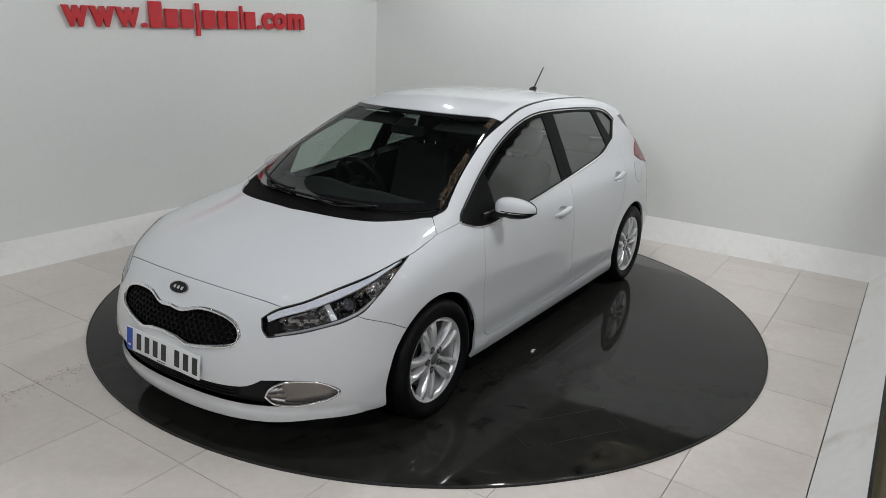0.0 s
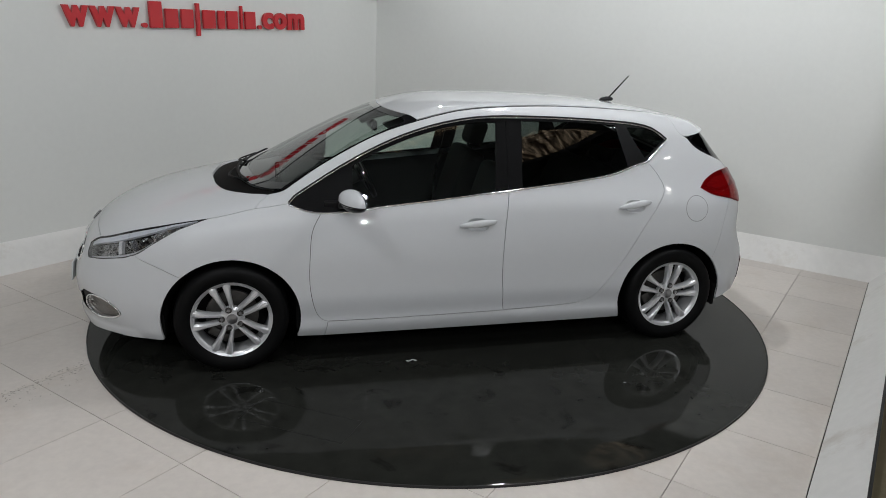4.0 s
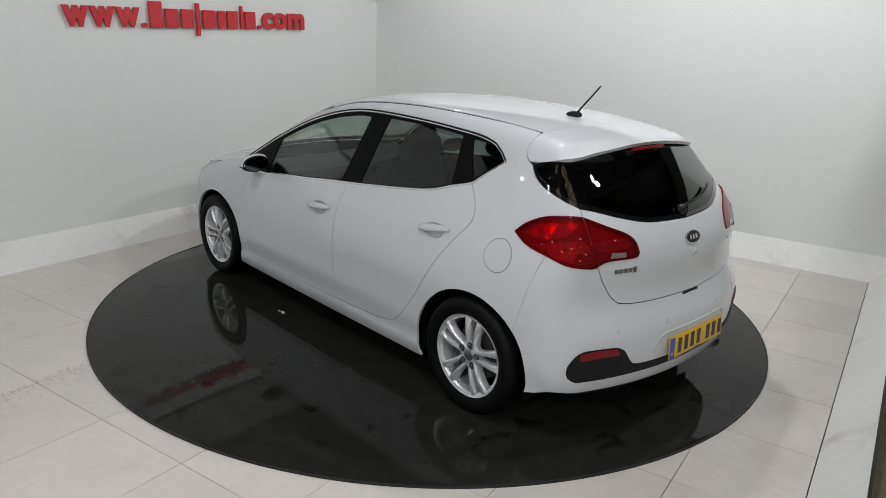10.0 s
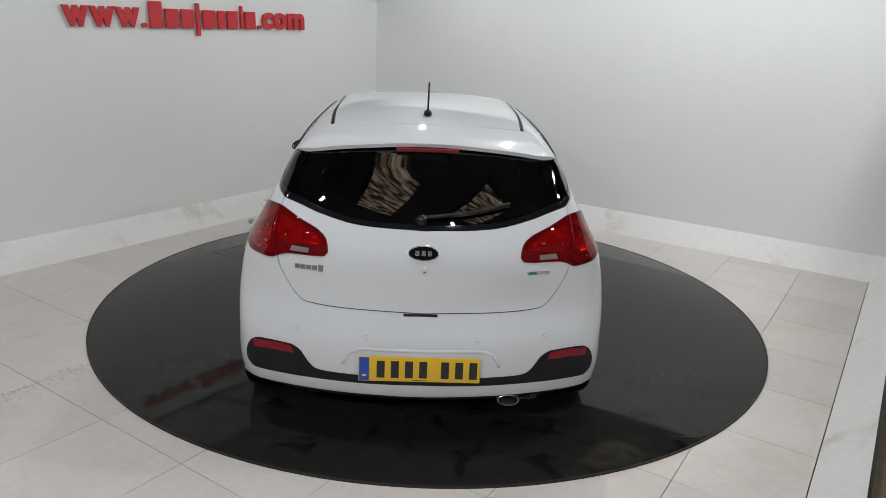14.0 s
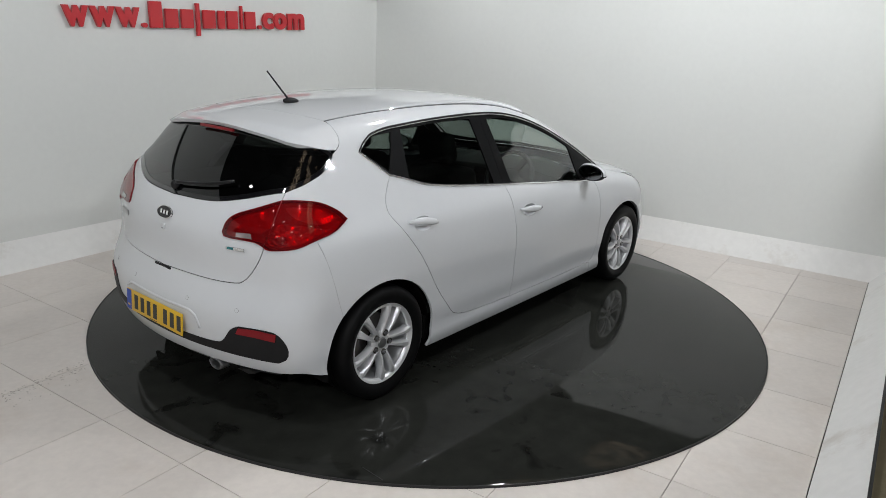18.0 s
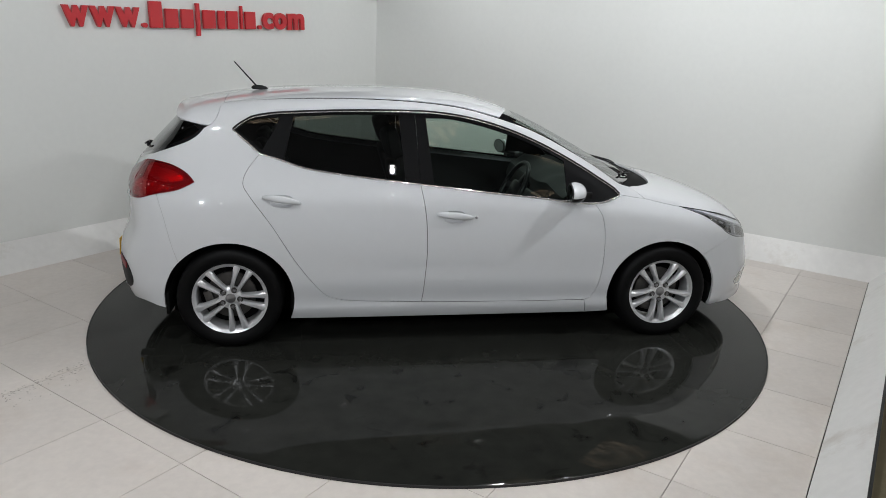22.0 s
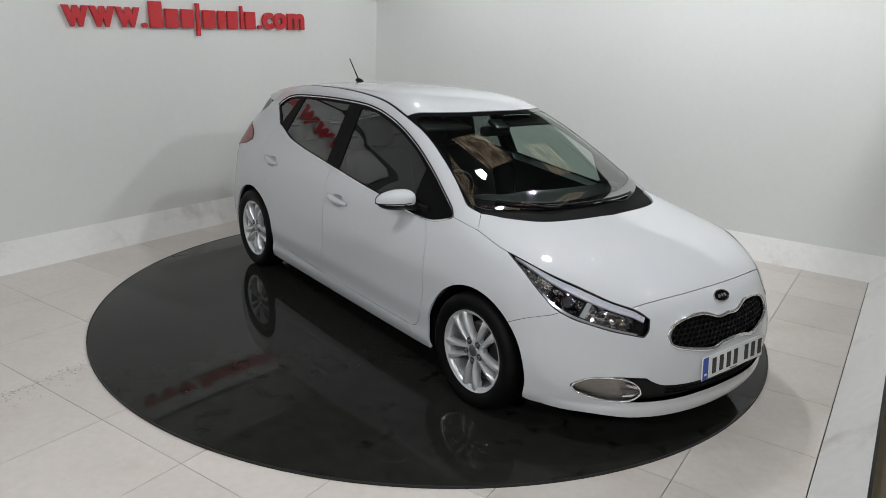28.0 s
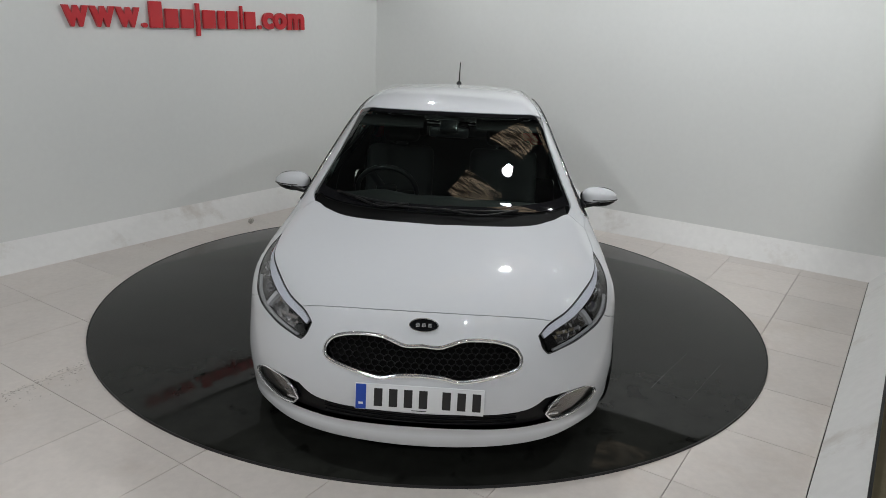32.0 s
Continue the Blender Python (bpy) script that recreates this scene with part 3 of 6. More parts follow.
def build_sign():
    """Red letters standing off the wall; the name between them is shown as plain bars."""
    right, up = room(0, 1) - room(0, 0), Vector((0, 0, 1))
    out = room(1, 0) - room(0, 0)
    m = Matrix((right, up, out)).transposed().to_4x4()
    m.translation = room(UL + 0.034, 0.0, 1.760)
    sign = tagged(empty("wall_sign", m @ Matrix.Rotation(0.017, 4, "Z")), "raised red web address lettering on the white wall", "sign")
    x = 0.158
    for ch, a, b, low, high in (("w", -0.931, -0.727, 0, x), ("w", -0.717, -0.508, 0, x), ("w", -0.498, -0.287, 0, x), (".", -0.272, -0.224, 0, 0.040),
                                (".", 0.975, 1.023, 0, 0.038), ("c", 1.038, 1.176, 0, x), ("o", 1.184, 1.352, 0, x), ("m", 1.368, 1.600, 0, x)):
        glyph(ch, b - a, high - low, sign).matrix_basis = Matrix.Translation((a, low, 0))
    for a, b, low, high in ((-0.206, -0.066, 0, 0.212), (-0.056, 0.089, 0, x), (0.103, 0.246, 0, x), (0.258, 0.316, -0.064, 0.212), (0.332, 0.484, 0, x),
                            (0.496, 0.592, 0, x), (0.602, 0.740, 0, x), (0.754, 0.802, 0, 0.208), (0.812, 0.956, 0, x)):
        part("letter_bar", block(b - a - 0.02, high - low, 0.026, Matrix.Translation(((a + b) / 2, (low + high) / 2, 0)), 0.003, 1), SIGNRED, sign)


def axes_z(p, d):
    """A flat pose at p whose x axis runs along d."""
    m = Matrix.Rotation(math.atan2(d.y, d.x), 4, "Z")
    m.translation = p
    return m


def build_floor_things():
    """A scrap of paper on the disc, a crumpled ball at the skirting and dark tyre marks on the tiles."""
    rng = random.Random(4)
    bm = bmesh.new()
    bmesh.ops.create_icosphere(bm, subdivisions=3, radius=0.026)
    for v in bm.verts:
        v.co *= 1 + 0.45 * noise.noise(v.co * 75)
        v.co.z = v.co.z * 0.9
    bm.transform(Matrix.Translation((-1.765, 1.805, FLOOR + 0.024)))
    tagged(part("paper_ball", bm, material("crumpled_paper", (0.42, 0.40, 0.36), 0.5, bump=0.5, scale=90, vary=0.35), None, smooth=False), "small crumpled ball lying by the skirting", "litter")
    bm = bmesh.new()
    for row, (off, n) in enumerate(((0.0, 110), (0.055, 70), (0.16, 30))):
        for k in range(n):
            t = rng.random()
            c = Vector((-2.16 + 0.30 * t, -1.66 + 0.52 * t, 0)) + Vector((0.86, -0.5, 0)) * (off + rng.gauss(0, 0.016))
            if math.hypot(c.x, c.y) < 2.26:
                continue
            r = rng.uniform(0.002, 0.0065) * (1 if row < 2 else 0.7)
            a0 = rng.uniform(0, 6.28)
            vs = [bm.verts.new((c.x + r * rng.uniform(0.5, 1.3) * math.cos(a0 + j * 1.047), c.y + r * rng.uniform(0.4, 1.0) * math.sin(a0 + j * 1.047), FLOOR + 0.0006)) for j in range(6)]
            bm.faces.new(vs)
    tagged(part("tyre_marks", bm, material("tyre_dirt", (0.38, 0.34, 0.30), 0.9), None, smooth=False), "dark speckled tyre marks on the pale tiles", "dirt", kind="stuff")


def build_turntable():
    table = tagged(empty("turntable"), "round glossy black turntable set in the floor", "turntable")
    bm = lathe_z([(0.0, 0.0), (1.0, 0.0), (2.22, 0.0), (2.2335, -0.003), (2.2335, -0.05), (0.0, -0.05)], 160)
    part("disc", bm, DISC, table)
    part("edge_ring", lathe_z([(2.2345, 0.0), (2.2375, 0.0), (2.2375, -0.03), (2.2345, -0.03)], 160), INK, table, "thin dark edge of the disc")
    # joints of an access hatch, and a scrap of paper
    a, along, across = Vector((1.328, 1.473, 0.0005)), Vector((-0.83, 0.557, 0)), Vector((-0.557, -0.83, 0))
    for p, d, length in ((a, along, 0.56), (a, across, 0.21), (a + across * 0.21, along, 0.56), (a + along * 0.56, across, 0.21)):
        m = axes_z(p + d * length / 2, d)
        part("hatch_joint", block(length, 0.0016, 0.001, m), INK, table)
    bm = bmesh.new()
    vs = [bm.verts.new((0.37 + x, 1.01 + y, 0.002 + z)) for x, y, z in ((-0.032, -0.006, 0.0), (-0.01, -0.014, 0.006), (0.014, -0.006, 0.0), (0.034, -0.002, 0.008), (0.022, 0.012, 0.002), (-0.004, 0.006, 0.010), (-0.026, 0.012, 0.003))]
    bm.faces.new(vs)
    bmesh.ops.triangulate(bm, faces=bm.faces)
    top = bmesh.ops.extrude_face_region(bm, geom=bm.faces[:])["geom"]
    for v in top:
        if isinstance(v, bmesh.types.BMVert):
            v.co.z += 0.0012
    part("paper_scrap", bm, PLATEW, table, "torn scrap of white paper", smooth=False)
    m = axes_z(Vector((-1.81, -1.21, 0.0005)), Vector((-0.05, -1.0, 0)))
    part("scratch", block(0.13, 0.004, 0.001, m), INK, table)
    return table


build_room()
build_lamps()
build_ceiling_things()
build_sign()
turntable = build_turntable()
build_floor_things()


# ---- the car ----
COWLBLACK = material("cowl_black", (0.0035, 0.0035, 0.0035), 0.6, spec=0.06)
SEAMGREY = material("seam_sealer", (0.45, 0.45, 0.46), 0.6)
car = tagged(empty("car"), "white five-door hatchback on the black turntable", "car")
FA, RA, ARCH = 1.325, -1.325, 0.362


def arch(cx, a0, a1, n=30, r=ARCH):
    """Points of a wheel arch on the flank, by angle in degrees from the front."""
    turns = [math.radians(a0 + (a1 - a0) * k / n) for k in range(n + 1)]
    return on_side(*[(cx + r * math.cos(a), 0.30 + (0.935 if a > 0 and a < math.pi else 1.0) * r * math.sin(a)) for a in turns])


P3 = lambda *p: snap(np.array(p, float))
# shut lines and edges on the left flank
BELT = on_side((-0.230, 0.966), (-0.067, 0.951), (0.202, 0.922), (0.495, 0.894), (0.693, 0.872), (0.844, 0.866))
BELT2 = on_side((-1.147, 1.120), (-1.037, 1.090), (-0.898, 1.047), (-0.696, 1.016), (-0.492, 0.993), (-0.230, 0.966))
DFRONT = on_side((0.844, 0.866), (0.893, 0.776), (0.909, 0.639), (0.911, 0.472), (0.885, 0.335), (0.850, 0.275), (0.810, 0.262))
DBOTTOM = on_side((0.810, 0.262), (0.481, 0.260), (-0.1, 0.265), (-0.214, 0.268))
SPLIT = on_side((-0.214, 0.268), (-0.204, 0.353), (-0.190, 0.575), (-0.200, 0.787), (-0.230, 0.966))
RBOTTOM = on_side((-0.214, 0.268), (-0.543, 0.278), (-0.68, 0.288))
RREAR = on_side((-0.68, 0.288), (-0.755, 0.308), (-0.811, 0.347), (-0.94, 0.511), (-1.079, 0.735), (-1.206, 0.905), (-1.238, 0.966), (-1.215, 1.035), (-1.147, 1.120))
APOST = on_side((0.844, 0.866), (0.93, 0.878), (1.009, 0.905))
WING = P3((1.009, 0.763, 0.905), (1.10, 0.762, 0.897), (1.191, 0.757, 0.886), (1.302, 0.765, 0.864), (1.390, 0.769, 0.847), (1.428, 0.768, 0.842))
LAMPTOP = P3((2.061, 0.473, 0.648), (2.030, 0.501, 0.676), (2.000, 0.532, 0.695), (1.930, 0.599, 0.720), (1.806, 0.677, 0.766), (1.660, 0.742, 0.806), (1.428, 0.768, 0.842))
LAMPLOW = P3((1.428, 0.768, 0.842), (1.553, 0.794, 0.797), (1.659, 0.806, 0.745), (1.756, 0.793, 0.680), (1.800, 0.775, 0.655))
LAMPLOW2 = P3((1.800, 0.775, 0.655), (1.869, 0.734, 0.630), (1.974, 0.640, 0.600), (2.045, 0.540, 0.577), (2.066, 0.513, 0.574))
LAMPIN = P3((2.066, 0.513, 0.574), (2.071, 0.490, 0.600), (2.061, 0.473, 0.648))
SEAM = P3((1.800, 0.775, 0.655), (1.774, 0.799, 0.640), (1.671, 0.850, 0.600), (1.571, 0.870, 0.549))
BONNETFRONT = P3((2.068, 0.0, 0.730), (2.060, 0.20, 0.728), (2.038, 0.358, 0.718), (2.014, 0.470, 0.706), (2.000, 0.532, 0.695))
BONNETREAR = on_top((1.191, 0.757), (1.160, 0.720), (1.115, 0.672))
COWL = on_top((1.115, 0.672), (1.150, 0.635), (1.230, 0.578), (1.339, 0.46), (1.400, 0.28), (1.430, 0.0))
DLOTOP = P3((-1.298, 0.643, 1.242), (-1.262, 0.628, 1.272), (-1.200, 0.608, 1.308), (-1.10, 0.596, 1.330), (-0.97, 0.590, 1.341), (-0.674, 0.581, 1.356), (-0.30, 0.576, 1.362), (-0.06, 0.582, 1.352), (0.148, 0.598, 1.318), (0.344, 0.620, 1.262), (0.537, 0.650, 1.185), (0.729, 0.688, 1.088), (0.882, 0.722, 0.997), (0.979, 0.745, 0.935), (1.009, 0.763, 0.905))
DLOREAR = on_side((-1.147, 1.120), (-1.215, 1.176), (-1.298, 1.242))
SCREENSIDE = P3((1.115, 0.672, 0.948), (1.03, 0.690, 0.960), (0.970, 0.676, 1.000), (0.860, 0.648, 1.075), (0.70, 0.615, 1.165), (0.50, 0.585, 1.262), (0.268, 0.568, 1.335))
DITCH = P3((0.268, 0.568, 1.335), (0.0, 0.535, 1.39), (-0.3, 0.512, 1.415), (-0.612, 0.498, 1.422), (-1.011, 0.490, 1.408), (-1.360, 0.466, 1.378))
SPOILSIDE = P3((-1.360, 0.466, 1.378), (-1.369, 0.500, 1.371), (-1.384, 0.590, 1.315), (-1.410, 0.622, 1.280), (-1.456, 0.632, 1.250))
GLASSSIDE = P3((-1.456, 0.632, 1.250), (-1.490, 0.655, 1.212), (-1.560, 0.668, 1.170), (-1.660, 0.655, 1.124), (-1.735, 0.626, 1.098))
GATESIDE = P3((-1.735, 0.626, 1.098), (-1.765, 0.635, 1.068))
TAILOUT = P3((-1.765, 0.635, 1.068), (-1.711, 0.684, 1.069), (-1.62, 0.721, 1.052), (-1.542, 0.750, 1.012), (-1.500, 0.778, 0.968))
TAILLOW = P3((-1.500, 0.778, 0.968), (-1.59, 0.794, 0.926), (-1.702, 0.794, 0.904))
TAILLOW2 = P3((-1.702, 0.794, 0.904), (-1.797, 0.760, 0.875), (-1.862, 0.669, 0.862), (-1.876, 0.640, 0.872))
TAILLOW3 = P3((-1.876, 0.640, 0.872), (-1.888, 0.592, 0.888), (-1.925, 0.464, 0.890), (-1.935, 0.425, 0.896), (-1.934, 0.414, 0.912))
TAILIN = P3((-1.934, 0.414, 0.912), (-1.909, 0.423, 0.959), (-1.881, 0.460, 0.993), (-1.832, 0.547, 1.029), (-1.765, 0.635, 1.068))
RSEAM = on_side((-1.702, 0.904), (-1.665, 0.78), (-1.625, 0.61), (-1.598, 0.523))
GATELOW = P3((-1.876, 0.640, 0.872), (-1.884, 0.622, 0.815), (-1.901, 0.573, 0.734), (-1.918, 0.535, 0.695), (-1.932, 0.490, 0.680), (-1.971, 0.331, 0.672), (-1.999, 0.0, 0.667))
GLASSLOW = P3((-1.735, 0.626, 1.098), (-1.790, 0.541, 1.080), (-1.836, 0.453, 1.056), (-1.885, 0.324, 1.031), (-1.908, 0.192, 1.020), (-1.920, 0.0, 1.014))

GRIPS = {"front_door": (0.078, 0.788, -0.140, 0.806), "rear_door": (-0.918, 0.866, -1.130, 0.892)}


def cup_line(name):
    """The rim of the hollow behind a door handle."""
    x0, z0, x1, z1 = GRIPS[name]
    c = ((x0 + x1) / 2, (z0 + z1) / 2 - 0.006)
    return c, on_side(*[(c[0] + 0.064 * math.copysign(abs(math.cos(t)) ** 0.8, math.cos(t)), c[1] + 0.034 * math.copysign(abs(math.sin(t)) ** 0.8, math.sin(t))) for t in np.linspace(0, 2 * math.pi, 36, endpoint=False)])


panels = [
    ("front_door", "side", ring(BELT[::-1][::-1], DFRONT, DBOTTOM, SPLIT)),
    ("rear_door", "side", ring(BELT2, SPLIT[::-1], RBOTTOM, RREAR)),
    ("front_wing", "side", ring(APOST, WING, LAMPLOW, SEAM, arch(FA, 47, 199), on_side((0.975, 0.178), (0.835, 0.172)), on_side((0.835, 0.172), (0.815, 0.258)), DFRONT[::-1])),
    ("side_frame", "slant", ring(on_side((0.834, 0.172), (0.814, 0.2605)), on_side((0.814, 0.2605), (0.481, 0.2590), (-0.1, 0.2640), (-0.543, 0.2772), (-0.68, 0.2873)), RREAR, DLOREAR, DLOTOP, WING[:3], BONNETREAR, SCREENSIDE, DITCH, SPOILSIDE, GLASSSIDE, GATESIDE, TAILOUT, TAILLOW, RSEAM, arch(RA, 139, -20), on_side((-0.985, 0.172), (-0.5, 0.170), (0.834, 0.172)))),
]
for name, way, line in panels:
    panel(name, way, line, PAINT, car, gap=0.0019 if "door" in name else 0.0012, holes=[cup_line(name)[1]] if name in GRIPS else [])
# dark grey strips behind the shut lines stand in for the gaps' shade
GAPSHADE = material("gap_shade_grey", (0.075, 0.075, 0.078), 0.8)
for line in (DFRONT, SPLIT, RREAR):
    strip("door_gap_strip", bend(line, 0.03), 0.014, 0.006, GAPSHADE, car, "dark grey strip added for shade in the door gaps", lift=-0.010)

half_bonnet = np.vstack([bend(BONNETFRONT), bend(LAMPTOP[2:])[1:], bend(WING[2:][::-1])[1:], bend(BONNETREAR)[1:], bend(COWL)[1:]])
panel("bonnet", "top", mirror_half(half_bonnet), PAINT, car, both=False, grid=0.04)
ROOFFRONT = on_top((0.395, 0.0), (0.385, 0.2), (0.345, 0.4), (0.275, 0.556))
ROOFREAR = on_top((-1.360, 0.455), (-1.372, 0.25), (-1.378, 0.0))
half_roof = np.vstack([bend(ROOFFRONT), bend(DITCH - [0, 0.014, 0])[1:], bend(ROOFREAR)[1:]])
panel("roof", "top", mirror_half(half_roof), PAINT, car, both=False, grid=0.045)
SPOILREAR = on_top((-1.462, 0.618), (-1.550, 0.580), (-1.605, 0.48), (-1.637, 0.28), (-1.648, 0.0))
half_under = np.vstack([bend(ROOFREAR[::-1]), bend(SPOILSIDE)[1:-1], bend(SPOILREAR)[1:]])
SPOILLIP = on_top((-1.462, 0.624), (-1.545, 0.600), (-1.620, 0.515), (-1.652, 0.30), (-1.662, 0.0))
half_spoil = np.vstack([bend(ROOFREAR[::-1]), bend(SPOILSIDE)[1:-1], bend(SPOILLIP)[1:]])
spoiler = panel("spoiler", "top", mirror_half(half_spoil), PAINT, car, both=False, grid=0.03, rim=0.013)[0]
# the lip runs on from the roof where the skin below it falls away
lip = [v for v in spoiler.data.vertices if v.co.x < -1.40]
start, below = on_top(*[(-1.40, v.co.y) for v in lip]), on_top(*[(v.co.x, v.co.y) for v in lip])
LIP = spline((0.0, 1.345), (0.15, 1.341), (0.30, 1.328), (0.45, 1.311), (0.53, 1.299), (0.60, 1.282), (0.632, 1.252))
reach = np.interp([abs(v.co.y) for v in lip], [0.0, 0.30, 0.515, 0.60, 0.624], [0.262, 0.252, 0.220, 0.145, 0.062])
for v, a, b, r in zip(lip, start, below, reach):
    y = abs(v.co.y)
    edge = LIP(y)
    share = min(1.0, (-1.40 - v.co.x) / r)
    v.co.z += max(0.0, a[2] + (edge - a[2]) * share - b[2])
fresh = np.zeros((len(spoiler.data.vertices), 3))
for poly in spoiler.data.polygons:
    c = [np.array(spoiler.data.vertices[i].co) for i in poly.vertices]
    for i in poly.vertices:
        fresh[i] += np.cross(c[1] - c[0], c[2] - c[0])
fresh /= np.linalg.norm(fresh, axis=1, keepdims=True) + 1e-9
spoiler.data.normals_split_custom_set_from_vertices([tuple(p) for p in fresh])
panel("spoiler_underside", "top", mirror_half(half_under), GLOSS, car, "black underside of the spoiler", both=False, grid=0.04, rim=0, lift=-0.014)
half_gate = np.vstack([bend(GLASSLOW[::-1]), bend(GATESIDE)[1:], bend(TAILIN[::-1])[1:], bend(TAILLOW3[::-1])[1:], bend(GATELOW)[1:]])
panel("tailgate", "tail", mirror_half(half_gate), PAINT, car, both=False, grid=0.035, gap=0.0024)
RBLOW = P3((-1.684, 0.847, 0.2505), (-1.72, 0.842, 0.257), (-1.831, 0.795, 0.285), (-1.952, 0.547, 0.287), (-2.02, 0.25, 0.285), (-2.03, 0.0, 0.285))
half_rb = np.vstack([bend(GATELOW[::-1]), bend(TAILLOW2[::-1])[1:], bend(RSEAM)[1:], arch(RA, 139, 188)[1:], bend(RBLOW)[1:]])
panel("rear_bumper", "tail", mirror_half(half_rb), PAINT, car, both=False, grid=0.035)

# front bumper with its openings
GRILLE_H = P3((2.155, 0.0, 0.614), (2.155, 0.07, 0.610), (2.147, 0.125, 0.628), (2.136, 0.170, 0.640), (2.125, 0.250, 0.641), (2.117, 0.325, 0.630), (2.114, 0.378, 0.608), (2.120, 0.404, 0.568), (2.128, 0.400, 0.540), (2.146, 0.372, 0.522), (2.172, 0.301, 0.506), (2.193, 0.210, 0.490), (2.203, 0.150, 0.486), (2.205, 0.090, 0.500), (2.205, 0.0, 0.506))
INTAKE_H = P3((2.22, 0.0, 0.345), (2.209, 0.196, 0.345), (2.181, 0.335, 0.344), (2.149, 0.433, 0.352), (2.130, 0.479, 0.368), (2.111, 0.516, 0.392))
INTAKE_L = P3((2.111, 0.516, 0.392), (2.06, 0.60, 0.396), (1.990, 0.682, 0.392), (1.935, 0.730, 0.374), (1.890, 0.764, 0.334), (1.915, 0.742, 0.303), (1.965, 0.690, 0.280), (2.030, 0.610, 0.264), (2.086, 0.524, 0.263), (2.127, 0.437, 0.262), (2.170, 0.313, 0.264), (2.198, 0.170, 0.270), (2.207, 0.0, 0.274))
FOG = P3((2.100, 0.525, 0.313), (2.091, 0.549, 0.357), (2.059, 0.600, 0.386), (2.003, 0.666, 0.390), (1.948, 0.719, 0.378), (1.896, 0.760, 0.335), (1.914, 0.744, 0.306), (1.965, 0.690, 0.284), (2.025, 0.619, 0.268), (2.073, 0.555, 0.275))
grille_line = mirror_half(bend(GRILLE_H, 0.015))
intake_line = mirror_half(np.vstack([bend(INTAKE_H, 0.015), bend(INTAKE_L, 0.015)[1:]]))
FBLOW = P3((1.665, 0.851, 0.196), (1.70, 0.846, 0.188), (1.825, 0.770, 0.198), (1.951, 0.655, 0.200), (2.055, 0.470, 0.188), (2.12, 0.25, 0.183), (2.135, 0.0, 0.182))
half_fb = np.vstack([bend(BONNETFRONT), bend(LAMPTOP[:3][::-1])[1:], bend(LAMPIN[::-1])[1:], bend(LAMPLOW2[::-1])[1:], bend(SEAM)[1:], arch(FA, 47, -16)[1:], bend(FBLOW)[1:]])
v, f, n = [np.array(a, dtype=object if k == 1 else float) if k != 1 else a for k, a in enumerate(sheet("nose", mirror_half(half_fb), grid=0.024, holes=[grille_line, intake_line]))]
# the chin below the intake stands forward
low = np.clip((0.252 - v[:, 2]) / 0.075, 0, 1) * np.clip((0.80 - np.abs(v[:, 1])) / 0.25, 0, 1)
out = n * [1, 1, 0]
out /= np.linalg.norm(out, axis=1, keepdims=True) + 1e-6
v = v + out * (0.040 * np.sqrt(low))[:, None]
turned = np.zeros_like(v)
for g in f:
    c = np.cross(v[g[1]] - v[g[0]], v[g[2]] - v[g[0]])
    for i in g:
        turned[i] += c
turned /= np.linalg.norm(turned, axis=1, keepdims=True) + 1e-9
n = np.where((low > 0.001)[:, None], turned, n)
link_mesh("front_bumper", v, f, n, PAINT, car)

# glass
SCRLOW = on_top((1.045, 0.665), (1.110, 0.60), (1.20, 0.45), (1.262, 0.25), (1.285, 0.0))
SCRTOP = ROOFFRONT + [-0.004, 0, 0]
half_scr = np.vstack([bend(SCRTOP), bend(SCREENSIDE[1:][::-1] - [0, 0.006, 0])[1:], bend(SCRLOW)[1:]])
scr_line = mirror_half(half_scr)
SCR_IN = on_top((0.440, 0.0), (0.430, 0.2), (0.398, 0.38), (0.352, 0.50), (0.348, 0.548))
SCR_IN2 = on_top((0.348, 0.548), (0.55, 0.574), (0.72, 0.600), (0.88, 0.634), (0.985, 0.652))
SCR_IN3 = on_top((0.985, 0.652), (1.04, 0.60), (1.13, 0.44), (1.19, 0.25), (1.215, 0.0))
inner_scr = mirror_half(np.vstack([bend(SCR_IN), bend(SCR_IN2)[1:], bend(SCR_IN3)[1:]]))
panel("windscreen_border", "top", scr_line, SCREENBLACK, car, "black edge of the windscreen", both=False, holes=[inner_scr], gap=0.0015, lift=-0.003, rim=0.006)
panel("windscreen", "top", inner_scr, GLASS, car, "clear windscreen glass", both=False, gap=0.0, lift=-0.004, rim=0, grid=0.05)
cowl_line = mirror_half(np.vstack([bend(SCRLOW[::-1]), bend(np.vstack([SCRLOW[:1], BONNETREAR[-1:]]))[1:], bend(COWL)[1:]]))
panel("cowl", "top", cowl_line, COWLBLACK, car, "black plastic cowl below the windscreen", both=False, lift=-0.012, rim=0.01, gap=0.001)
half_rg = np.vstack([bend(lay("tail", flat("tail", P3((-1.60, 0.0, 1.322), (-1.59, 0.25, 1.315), (-1.56, 0.45, 1.296), (-1.50, 0.575, 1.270), (-1.456, 0.632, 1.250))))), bend(GLASSSIDE)[1:], bend(GLASSLOW)[1:]])
rg_line = mirror_half(half_rg)
rg_inner = lay("tail", inset(resample(flat("tail", snap(rg_line)), 0.03), 0.020))
panel("rear_window_border", "tail", rg_line, SCREENBLACK, car, "black edge of the rear window", both=False, lift=-0.003, gap=0.0015, rim=0.006, grid=0.04, holes=[rg_inner])
panel("rear_window", "tail", rg_inner, REARGLASS, car, "dark tinted rear window", both=False, lift=-0.004, gap=0.0, rim=0, grid=0.05)

